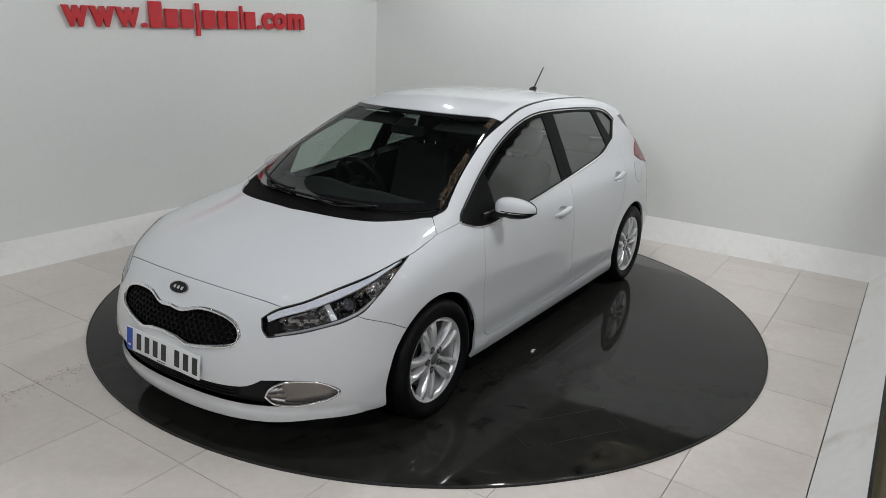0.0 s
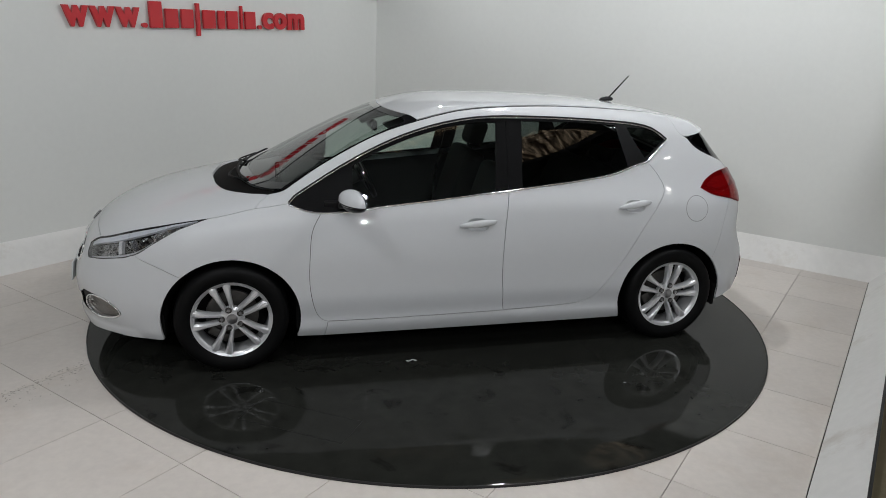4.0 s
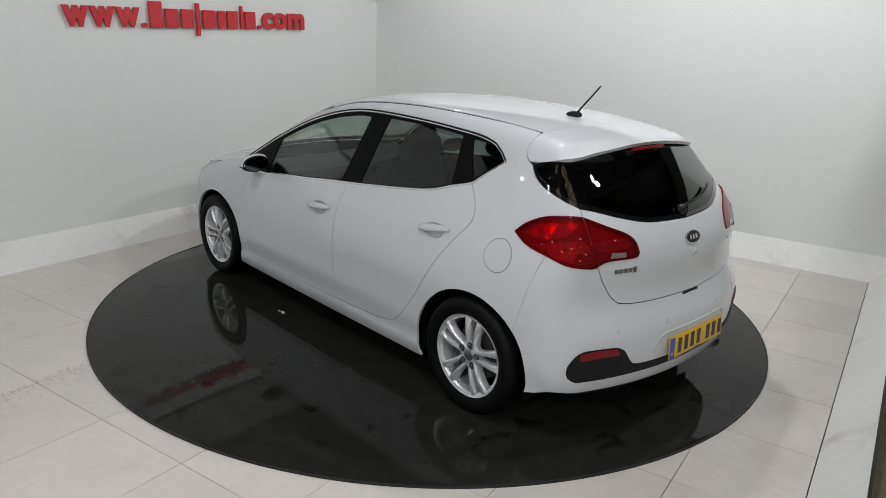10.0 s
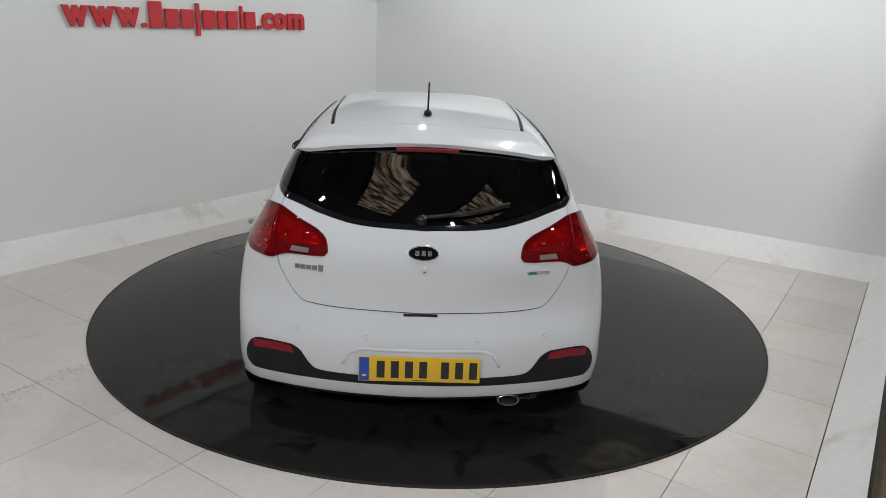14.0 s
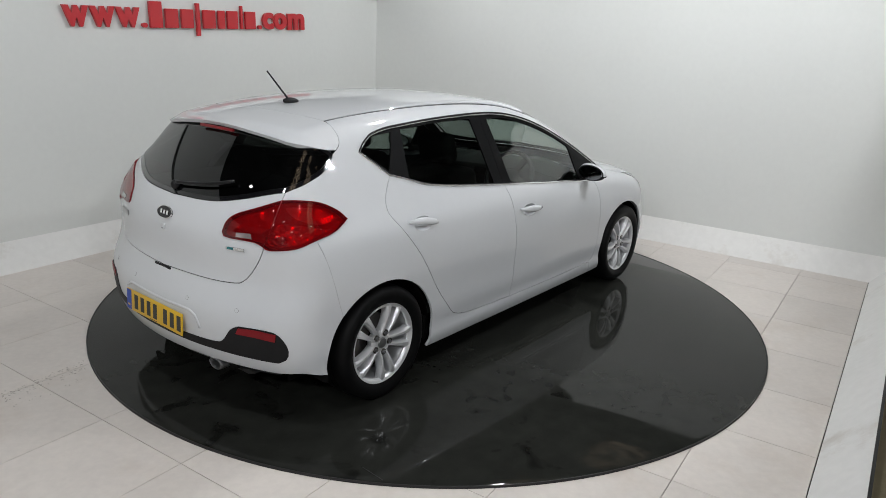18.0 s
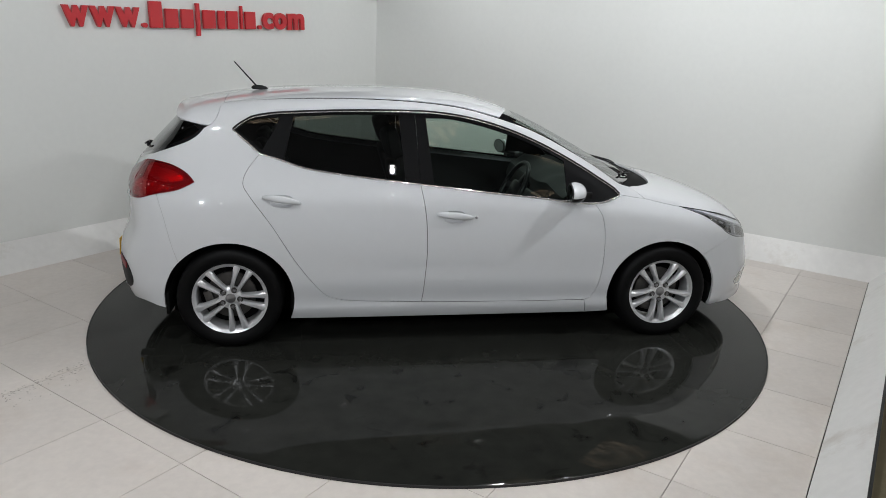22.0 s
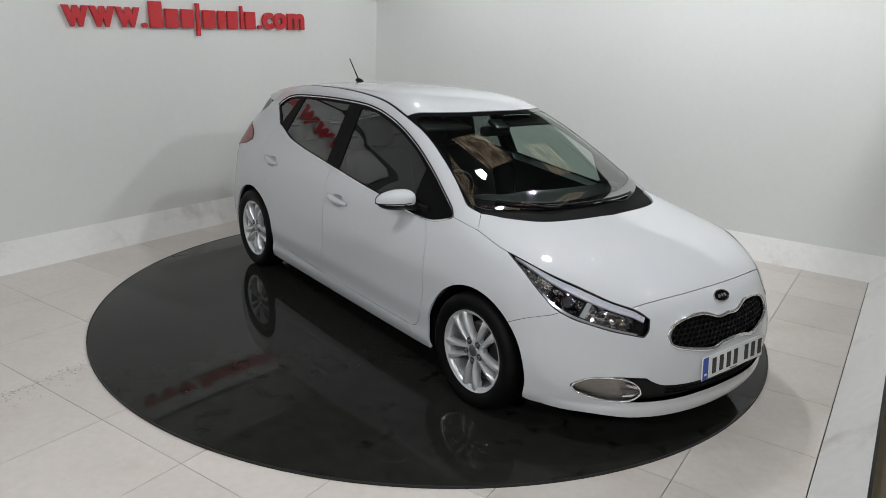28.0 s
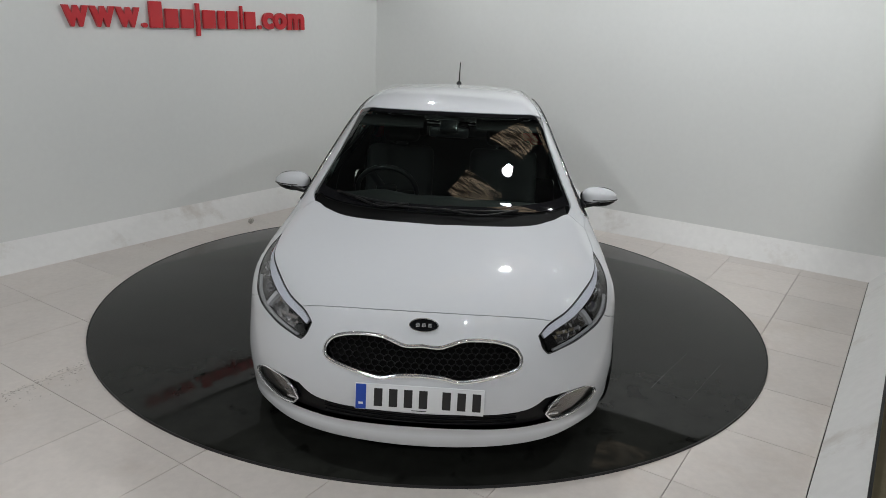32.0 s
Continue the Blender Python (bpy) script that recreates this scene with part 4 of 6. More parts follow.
f_top = np.vstack([on_side((-0.252, 1.358)), DLOTOP[7:]])
F_GLASS = on_side((0.67, 0.888), (0.45, 0.908), (0.15, 0.938), (-0.148, 0.968))
F_GLASS2 = on_side((-0.148, 0.968), (-0.168, 1.15), (-0.188, 1.334))
F_GLASS3 = on_side((-0.188, 1.334), (-0.05, 1.332), (0.13, 1.300), (0.33, 1.245), (0.52, 1.172), (0.66, 1.104))
front_hole = ring(F_GLASS, F_GLASS2, F_GLASS3, on_side((0.66, 1.104), (0.67, 0.888)))
panel("door_window_frame", "slant", ring(BELT, APOST, f_top[::-1], np.vstack([f_top[0], BELT[0]])), PILLAR, car, "black frame of the front side window", holes=[front_hole], gap=0.001, lift=-0.003, rim=0.01)
panel("door_window", "slant", front_hole, GLASS, car, "lightly tinted door glass", gap=0, lift=-0.008, rim=0, grid=0.05)
R_HOLE = ring(on_side((-0.318, 0.985), (-0.49, 1.003), (-0.696, 1.026), (-0.87, 1.053), (-1.012, 1.092)), on_side((-1.012, 1.092), (-0.985, 1.21), (-0.957, 1.326)), on_side((-0.957, 1.326), (-0.67, 1.341), (-0.350, 1.345)), on_side((-0.350, 1.345), (-0.318, 0.985)))
Q_HOLE = ring(on_side((-1.035, 1.318), (-1.075, 1.24), (-1.135, 1.140)), on_side((-1.135, 1.140), (-1.20, 1.188), (-1.280, 1.246)), on_side((-1.280, 1.246), (-1.240, 1.280), (-1.18, 1.306), (-1.035, 1.318)))
r_top = np.vstack([DLOTOP[:6], on_side((-0.252, 1.358))])
panel("rear_window_frame", "slant", ring(BELT2[::-1], DLOREAR, r_top, np.vstack([r_top[-1], BELT2[-1]])), PILLAR, car, "black frame of the rear side windows", holes=[R_HOLE, Q_HOLE], gap=0.001, lift=-0.003, rim=0.01)
panel("rear_door_window", "slant", R_HOLE, TINTED, car, "dark privacy glass", gap=0, lift=-0.008, rim=0, grid=0.05)
panel("quarter_window", "slant", Q_HOLE, TINTED, car, "dark privacy glass", gap=0, lift=-0.008, rim=0, grid=0.04)
dlo = ring(np.vstack([BELT2[:-1], BELT, APOST[1:]]), DLOTOP[::-1], DLOREAR[::-1], step=0.03)
strip("window_trim", dlo, 0.012, 0.009, CHROME, car, "chrome strip round the side windows", closed=True, lift=0.001)
strip("window_seal", bend(DLOTOP + [0, 0.004, 0.009], 0.04), 0.009, 0.006, BLACK, car, "black seal above the side windows", lift=0.0)
strip("bumper_seam", bend(RSEAM, 0.03), 0.007, 0.003, SEAMGREY, car, lift=-0.0022)
strip("roof_gutter", bend(DITCH - [0, 0.006, 0], 0.05), 0.018, 0.008, BLACK, car, "black strip beside the roof", lift=-0.003)


# ---- wheels ----
def build_wheel():
    """A silver alloy wheel of five twin spokes, its outer face towards +y, about its own centre."""
    rim = part("wheel", lathe([(0.203, 0.0), (0.208, 0.003), (0.2125, 0.006), (0.2135, 0.002), (0.206, -0.006), (0.194, -0.03), (0.190, -0.09), (0.196, -0.16), (0.205, -0.18), (0.205, -0.02)], 64, closed=True), ALLOY, None, "silver alloy wheel")
    tyre = [(0.200, -0.004), (0.2135, 0.004), (0.228, 0.013), (0.250, 0.020), (0.268, 0.021), (0.283, 0.015), (0.294, 0.004), (0.299, -0.012), (0.301, -0.035)]
    back = [(r, -0.200 - y) for r, y in reversed(tyre)]
    part("tyre", lathe(tyre + back, 72, closed=True), RUBBER, rim, "black rubber tyre")
    for g in (-0.06, -0.10, -0.14):
        part("tread_groove", lathe([(0.3005, g - 0.005), (0.3012, g), (0.3005, g + 0.005), (0.298, g)], 72, closed=True), DARK, rim)
    part("rim_flange", lathe([(0.1905, -0.014), (0.195, -0.004), (0.203, 0.0015), (0.2128, 0.0065), (0.2135, 0.003), (0.206, -0.010), (0.193, -0.022)], 64, closed=True), ALLOY, rim, "bright flange of the wheel")
    # twin spokes
    for k in range(5):
        for s in (-1, 1):
            bm = bmesh.new()
            prof = [(0.034, 0.0150, 0.0115, -0.012), (0.060, 0.0195, 0.0105, -0.006), (0.090, 0.0238, 0.0110, 0.002), (0.12, 0.0280, 0.0125, 0.006), (0.15, 0.0325, 0.0150, 0.008), (0.178, 0.0370, 0.0190, 0.006), (0.196, 0.0400, 0.0225, 0.003), (0.2065, 0.0420, 0.0250, -0.001)]
            rows = []
            for r, off, hw, y in prof:
                c = off * s
                rows.append([bm.verts.new(p) for p in ((c - hw, y - 0.045, r), (c - hw, y - 0.010, r), (c - hw * 0.45, y, r), (c + hw * 0.45, y, r), (c + hw, y - 0.010, r), (c + hw, y - 0.045, r))])
            for a, b in zip(rows, rows[1:]):
                for i in range(6):
                    bm.faces.new((a[i], a[(i + 1) % 6], b[(i + 1) % 6], b[i]))
            bm.faces.new(rows[0])
            bm.faces.new(list(reversed(rows[-1])))
            bm.transform(Matrix.Rotation(2 * math.pi * k / 5, 4, "Y"))
            part("spoke", bm, ALLOY, rim)
    part("hub", lathe([(0.0, -0.05), (0.066, -0.05), (0.068, -0.020), (0.060, -0.013), (0.036, -0.010), (0.0, -0.010)], 40), ALLOY, rim)
    part("centre_cap", lathe([(0.0, -0.004), (0.020, -0.0045), (0.027, -0.006), (0.029, -0.009), (0.029, -0.02)], 32), BOLT, rim, "round grey centre cap")
    for k in range(5):
        a = 2 * math.pi * k / 5
        bm = lathe([(0.0180, -0.009), (0.0168, -0.0058), (0.0145, -0.008), (0.0145, -0.0095), (0.0, -0.0095)], 20)
        bm.transform(Matrix.Translation((0.0535 * math.sin(a), 0, 0.0535 * math.cos(a))))
        part("bolt_well", bm, STEEL, rim, "dark bolt recess")
        bm = lathe([(0.0, -0.001), (0.0085, -0.001), (0.0100, -0.004), (0.0100, -0.02)], 6)
        bm.transform(Matrix.Translation((0.0535 * math.sin(a), 0, 0.0535 * math.cos(a))))
        part("wheel_bolt", bm, BOLT, rim)
    part("brake_disc", lathe([(0.05, -0.075), (0.14, -0.075), (0.14, -0.098), (0.05, -0.098)], 48, closed=True), STEEL, rim, "worn steel brake disc")
    part("brake_caliper", block(0.05, 0.06, 0.13, Matrix.Rotation(math.radians(40), 4, "Y") @ Matrix.Translation((0.125, -0.085, 0.0)), 0.01), STEEL, rim)
    part("drum_back", lathe([(0.0, -0.12), (0.188, -0.12), (0.188, -0.125), (0.0, -0.125)], 40), DARK, rim)
    rim.parent = car
    return rim


wheel = build_wheel()
wheel.matrix_basis = pose(FA, 0.866, 0.301, 0, 18, 0)
copy_thing(wheel, pose(RA, 0.860, 0.301, 0, -8, 0))
copy_thing(wheel, pose(FA, -0.866, 0.301, 0, 35, 180))
copy_thing(wheel, pose(RA, -0.860, 0.301, 0, -24, 180))


def build_under():
    """Wheel housings, floor pan and the dark insides that keep light out."""
    for cx in (FA, RA):
        for s in (1, -1):
            bm = bmesh.new()
            rows = []
            for k in range(25):
                a = math.radians(-4 + 188 * k / 24)
                rows.append([bm.verts.new((cx + r * math.cos(a), s * y, 0.30 + 0.94 * r * math.sin(a))) for r, y in ((0.362, 0.845), (0.368, 0.82), (0.375, 0.55))])
            for a, b in zip(rows, rows[1:]):
                for i in range(2):
                    bm.faces.new((a[i], a[i + 1], b[i + 1], b[i]))
            bm.faces.new([r[2] for r in rows])
            part("wheel_housing", bm, DARK, car)
    # black blocks added below the housings so no bright floor shows through
    for cx in (FA, RA):
        for s in (1, -1):
            part("light_block", block(0.74, 0.02, 0.24, Matrix.Translation((cx, s * 0.56, 0.24)), 0.004), DARK, car)
            for e in (1, -1):
                part("light_block_end", block(0.02, 0.26, 0.14, Matrix.Translation((cx + e * 0.352, s * 0.70, 0.27)), 0.004), DARK, car)
    part("floor_pan", block(1.9, 1.60, 0.05, Matrix.Translation((0, 0, 0.205)), 0.01), DARK, car)
    part("engine_tray", block(0.88, 0.92, 0.04, Matrix.Translation((1.40, 0, 0.235)), 0.01), DARK, car)
    part("rear_tray", block(1.0, 1.0, 0.04, Matrix.Translation((-1.45, 0, 0.27)), 0.01), DARK, car)
    part("bulkhead", block(0.03, 1.30, 0.66, Matrix.Translation((1.02, 0, 0.55)), 0.005), DARK, car)
    for s in (1, -1):
        part("inner_sill", block(1.9, 0.05, 0.12, Matrix.Translation((0, s * 0.80, 0.23)), 0.005), DARK, car)


build_under()


# ---- lamps, grille, badges and fittings of the car ----
def oval(way, centre, a, b, n=40, turn=0.0, power=2.0):
    """A closed oval on the skin round a place, a and b half its length and height."""
    c = flat(way, centre)[0]
    out = []
    for k in range(n):
        t = 2 * math.pi * k / n
        x = a * math.copysign(abs(math.cos(t)) ** (2 / power), math.cos(t))
        y = b * math.copysign(abs(math.sin(t)) ** (2 / power), math.sin(t))
        out.append((c[0] + x * math.cos(turn) - y * math.sin(turn), c[1] + x * math.sin(turn) + y * math.cos(turn)))
    return lay(way, out)


def skin(way, centre):
    return lay(way, flat(way, centre))[0]


def frame_at(p, up=(0, 0, 1), off=0.0):
    """A pose on the skin: z along the normal, y up along the skin."""
    n = Vector(normal(np.array([p]))[0])
    x = Vector(up).cross(n).normalized()
    y = n.cross(x)
    m = Matrix((x, y, n)).transposed().to_4x4()
    m.translation = Vector(p) + n * off
    return m


def mirrored(bm):
    c = bm.copy()
    c.transform(Matrix.Diagonal((1, -1, 1, 1)))
    bmesh.ops.reverse_faces(c, faces=c.faces)
    return c


def pair(name, bm, mat, parents, label=""):
    """A part on the left and its mirror image on the right."""
    other = mirrored(bm)
    return part(name, bm, mat, parents[0], label), part(name, other, mat, parents[1], label)


def under(parents, name, way, line, mat, label="", **kw):
    v, f, n = sheet(way, line, **kw)
    return [link_mesh(name, v, f, n, mat, parents[0], label), link_mesh(name, v, f, n, mat, parents[1], label, flip=True)]


def strip_under(parents, name, pts, w, h, mat, label="", closed=False, lift=0.0):
    v, f = tube(pts, w, h, closed, lift)
    for p, flip in zip(parents, (False, True)):
        fix_normals(link_mesh(name, v, f, None, mat, p, label, flip).data)


def cup(r, depth, rings=8, steps=28):
    """A round bowl, open towards +z, its rim at z = 0."""
    bm = lathe([(r * math.sin(math.pi / 2 * k / rings), -depth * math.cos(math.pi / 2 * k / rings)) for k in range(rings + 1)], steps)
    bm.transform(Matrix.Rotation(math.pi / 2, 4, "X"))
    return bm


def dome(r, h, rings=6, steps=28):
    bm = lathe([(r * math.sin(math.pi / 2 * k / rings), h * math.cos(math.pi / 2 * k / rings)) for k in range(rings + 1)], steps)
    bm.transform(Matrix.Rotation(math.pi / 2, 4, "X"))
    return bm


def torus(R, r, n=32, m=10):
    bm = bmesh.new()
    rows = [[bm.verts.new(((R + r * math.cos(2 * math.pi * j / m)) * math.cos(2 * math.pi * i / n), (R + r * math.cos(2 * math.pi * j / m)) * math.sin(2 * math.pi * i / n), r * math.sin(2 * math.pi * j / m))) for j in range(m)] for i in range(n)]
    for i in range(n):
        for j in range(m):
            bm.faces.new((rows[i][j], rows[(i + 1) % n][j], rows[(i + 1) % n][(j + 1) % m], rows[i][(j + 1) % m]))
    return bm


def facet_sheet(parents, name, way, line, mat, label="", lift=-0.02, depth=0.005, grid=0.014, seed=1):
    """A silvered reflector broken into small flat facets."""
    v, f, n = sheet(way, line, gap=0.0, lift=lift, rim=0, grid=grid)
    rng = random.Random(seed)
    v, n = np.array(v), np.array(n)
    v = v + n * np.array([rng.uniform(-depth, depth) for _ in v])[:, None]
    for p, flip in zip(parents, (False, True)):
        ob = link_mesh(name, v, f, None, mat, p, label, flip)
        ob.data.polygons.foreach_set("use_smooth", [False] * len(f))


def along(p, s):
    """The points at shares s of a line's length."""
    p = bend(p, 0.02)
    d = np.concatenate([[0], np.cumsum(np.linalg.norm(np.diff(p, axis=0), axis=1))]) 
    return np.stack([np.interp(np.asarray(s) * d[-1], d, p[:, k]) for k in range(3)], 1)


def lamp_patch(s0, s1, g0, g1, n=14):
    """A closed line inside the headlamp: s from its front to its rear end, g from its upper to its lower edge."""
    def at(s, g):
        a, b = along(LAMPTOP, s), along(np.vstack([LAMPLOW, LAMPLOW2[1:]])[::-1], s)
        return a + (b - a) * np.asarray(g)[:, None]
    t = np.linspace(0, 1, n)
    loop = [at(s0 + (s1 - s0) * t, g0 + 0 * t), at(s1 + 0 * t, g0 + (g1 - g0) * t)[1:], at(s1 + (s0 - s1) * t, g1 + 0 * t)[1:], at(s0 + 0 * t, g1 + (g0 - g1) * t)[1:-1]]
    return snap(np.vstack(loop))


def build_headlamps():
    line = ring(LAMPTOP, LAMPLOW, LAMPLOW2, LAMPIN, step=0.015)
    lamps = panel("headlamp", "nose", line, CLEAR, car, "clear headlamp lens", gap=0.001, rim=0, grid=0.03, lift=-0.001)
    under(lamps, "housing", "nose", line, LAMPDARK, "dark lamp housing", gap=0.001, lift=-0.05, rim=-0.049, grid=0.03)
    strip_under(lamps, "lamp_seal", line, 0.0065, 0.005, INK, "black seal round the lamp", closed=True, lift=-0.0012)
    under(lamps, "light_bar", "nose", lamp_patch(0.03, 0.93, 0.05, 0.30), LIGHTBAR, "pale daytime light bar", gap=0.0, lift=-0.006, rim=0.014, grid=0.03)
    under(lamps, "lower_bezel", "nose", lamp_patch(0.04, 0.62, 0.90, 0.975), BEZEL, "bright lower bezel", gap=0.0, lift=-0.007, rim=0.012, grid=0.02)
    under(lamps, "inner_cover", "nose", lamp_patch(0.02, 0.085, 0.34, 0.86, 8), GLOSS, "black inner cover", gap=0.0, lift=-0.012, rim=0.012, grid=0.02)
    under(lamps, "divider", "nose", lamp_patch(0.345, 0.375, 0.34, 0.86, 8), BEZEL, gap=0.0, lift=-0.008, rim=0.02, grid=0.02)
    facet_sheet(lamps, "inner_reflector", "nose", lamp_patch(0.085, 0.345, 0.32, 0.88, 8), LAMPSILVER, "facetted silver reflector", -0.026, 0.007, 0.016, 3)
    facet_sheet(lamps, "outer_reflector", "nose", lamp_patch(0.60, 0.86, 0.34, 0.97, 8), REFLECT, "facetted silver reflector", -0.024, 0.008, 0.015, 5)
    facet_sheet(lamps, "bay_reflector", "nose", lamp_patch(0.39, 0.59, 0.34, 0.88, 8), SMOKED, "smoked facetted reflector", -0.036, 0.009, 0.014, 9)
    # the round projector in the middle bay
    m = frame_at(lamp_patch(0.47, 0.52, 0.58, 0.64, 3)[0], off=-0.030)
    front = Matrix.Translation(m.translation) @ Matrix.Rotation(math.radians(28), 4, "Z") @ Matrix.Rotation(math.pi / 2, 4, "Y") @ Matrix.Rotation(math.radians(-8), 4, "X")
    b = torus(0.030, 0.004, 28, 8)
    b.transform(front)
    pair("projector_ring", b, SMOKED, lamps, "chrome ring round the projector")
    b = dome(0.028, 0.022)
    b.transform(front)
    pair("projector", b, CLEARDARK, lamps, "round glass projector")
    rng = random.Random(7)
    for s, g, n in ((0.30, 0.42, 5), (0.44, 0.50, 6), (0.56, 0.50, 6), (0.66, 0.52, 7), (0.72, 0.86, 6), (0.80, 0.62, 6), (0.50, 0.82, 4)):
        for k in range(n):
            c = lamp_patch(s + rng.uniform(-0.03, 0.03), s + 0.05, g + rng.uniform(-0.12, 0.10), g + 0.1, 2)[0]
            m = frame_at(c, off=rng.uniform(-0.022, -0.014)) @ Euler((rng.uniform(-0.7, 0.7), rng.uniform(-0.7, 0.7), rng.uniform(-0.8, 0.8))).to_matrix().to_4x4()
            b = block(rng.uniform(0.005, 0.013), rng.uniform(0.004, 0.008), 0.005, m, 0.0015, 1)
            pair("reflector_facet", b, CHROME, lamps)


def build_grille():
    back = panel("grille", "nose", grille_line, DARK, car, "black honeycomb grille", both=False, gap=0.0, lift=-0.035, rim=-0.034)[0]
    q = flat("nose", grille_line)
    qi = inset(q, 0.004)
    cell, rowh = 0.030, 0.0215
    verts, faces = [], []
    row = 0
    z = q[:, 1].min()
    while z < q[:, 1].max() + rowh:
        xs = np.arange(-0.5, 0.5, cell / 4)
        wave = []
        for i, x in enumerate(xs):
            ph = (i + 2 * (row % 2)) % 4
            wave.append((x, z + (0.0, 0.0055, 0.0055, 0.0)[ph] - 0.00275))
        wave = np.array(wave)
        ok = inside(qi, wave)
        run = []
        for p, o in list(zip(wave, ok)) + [(None, False)]:
            if o:
                run.append(p)
            else:
                if len(run) > 3:
                    v, f = tube(lay("nose", run), 0.0042, 0.012, False, -0.016, 6)
                    fix_normals(link_mesh("grille_bar", v, f, None, GRILLEBLACK, back).data)
                run = []
        # short uprights between the rows
        for i, x in enumerate(xs):
            ph = (i + 2 * (row % 2)) % 4
            if ph == 1:
                a, b = np.array((x + cell / 8, z + 0.003)), np.array((x + cell / 8, z + rowh - 0.003))
                if inside(qi, np.array([a, b])).all():
                    v, f = tube(lay("nose", [a, (a + b) / 2, b]), 0.0042, 0.012, False, -0.016, 6)
                    s = len(verts)
                    verts += v
                    faces += [tuple(s + k for k in g) for g in f]
        z += rowh
        row += 1
    mesh = link_mesh("grille_mesh", verts, faces, None, GRILLEBLACK, back)
    mesh["kind"] = "stuff"
    fix_normals(mesh.data)
    v, f = tube(lay("nose", resample(flat("nose", grille_line), 0.016)), 0.018, 0.016, True, 0.0)
    fix_normals(link_mesh("grille_surround", v, f, None, CHROME, back, "chrome surround of the grille").data)


def build_lower_front():
    intake = panel("lower_intake", "nose", intake_line, GRILLEBLACK, car, "black plastic lower intake", both=False, gap=0.0, lift=-0.022, rim=-0.021)[0]
    for z in (0.292, 0.312, 0.332):
        pts = lay("nose", [(x, z) for x in np.linspace(-0.36, 0.36, 25)])
        v, f = tube(pts, 0.004, 0.012, False, -0.014, 6)
        fix_normals(link_mesh("intake_slat", v, f, None, GRILLEBLACK, intake).data)
    fog_line = ring(np.vstack([FOG, FOG[:1]]), step=0.012)
    fogs = panel("fog_lamp", "nose", fog_line, CLEAR, car, "clear fog lamp lens", gap=0.004, rim=0, lift=-0.004)
    under(fogs, "fog_housing", "nose", fog_line, FOGGREY, "grey reflector of the fog lamp", gap=0.002, lift=-0.020, rim=-0.010)
    strip_under(fogs, "fog_bezel", lay("nose", resample(flat("nose", fog_line), 0.015)), 0.009, 0.010, CHROME, "chrome rim of the fog lamp", closed=True, lift=-0.001)
    # the bowl and the bright blades at its inner end
    for k, (c, w, h, turn) in enumerate((((2.075, 0.560, 0.345), 0.060, 0.016, 0.25), ((2.070, 0.565, 0.318), 0.075, 0.014, 0.1), ((2.068, 0.566, 0.294), 0.060, 0.012, -0.15))):
        m = frame_at(skin("nose", c), off=-0.0125) @ Matrix.Rotation(turn, 4, "Z") @ Matrix.Rotation(0.35 - 0.3 * k, 4, "X")
        pair("fog_blade", block(w, h, 0.006, m, 0.002, 1), CHROME if k != 1 else FOGGREY, fogs, "bright reflector blade")


def plate(m, face, label):
    """A number plate with its band and bars for the characters; m: its middle, z outwards, x to the reader's right."""
    base = part("number_plate", block(0.52, 0.111, 0.006, m, 0.0025), face, car, label)
    part("plate_band", block(0.042, 0.105, 0.001, m @ Matrix.Translation((-0.236, 0, 0.0036))), PLATEB, base, "blue band of the plate")
    part("band_mark", block(0.018, 0.009, 0.001, m @ Matrix.Translation((-0.236, -0.028, 0.0046))), face, base)
    x = -0.183
    for i in range(7):
        if i == 4:
            x += 0.033
        part("character_bar", block(0.034, 0.076, 0.001, m @ Matrix.Translation((x + 0.017, 0, 0.0036))), INK, base)
        x += 0.0605
    part("maker_bar", block(0.06, 0.003, 0.001, m @ Matrix.Translation((0.0, -0.049, 0.0036))), INK, base)


def axes(o, x, y):
    x, y = Vector(x).normalized(), Vector(y).normalized()
    z = x.cross(y).normalized()
    m = Matrix((x, z.cross(x), z)).transposed().to_4x4()
    m.translation = Vector(o)
    return m


def badge(way, place, a, b, parent):
    line = oval(way, place, a, b)
    v, f, n = sheet(way, line, gap=0, lift=0.006, rim=0.008, grid=0.02)
    ob = link_mesh("badge", v, f, n, GLOSS, parent, "dark oval badge with a chrome rim")
    v, f = tube(line, 0.005, 0.006, True, 0.006)
    fix_normals(link_mesh("badge_rim", v, f, None, CHROME, ob, "chrome rim").data)
    for k in (-1, 0, 1):
        c = flat(way, place)[0] + [k * a * 0.42, 0]
        m = frame_at(lay(way, [c])[0], off=0.0075)
        part("badge_bar", block(a * 0.26, b * 0.75, 0.002, m, 0.0006, 1), CHROME, ob)


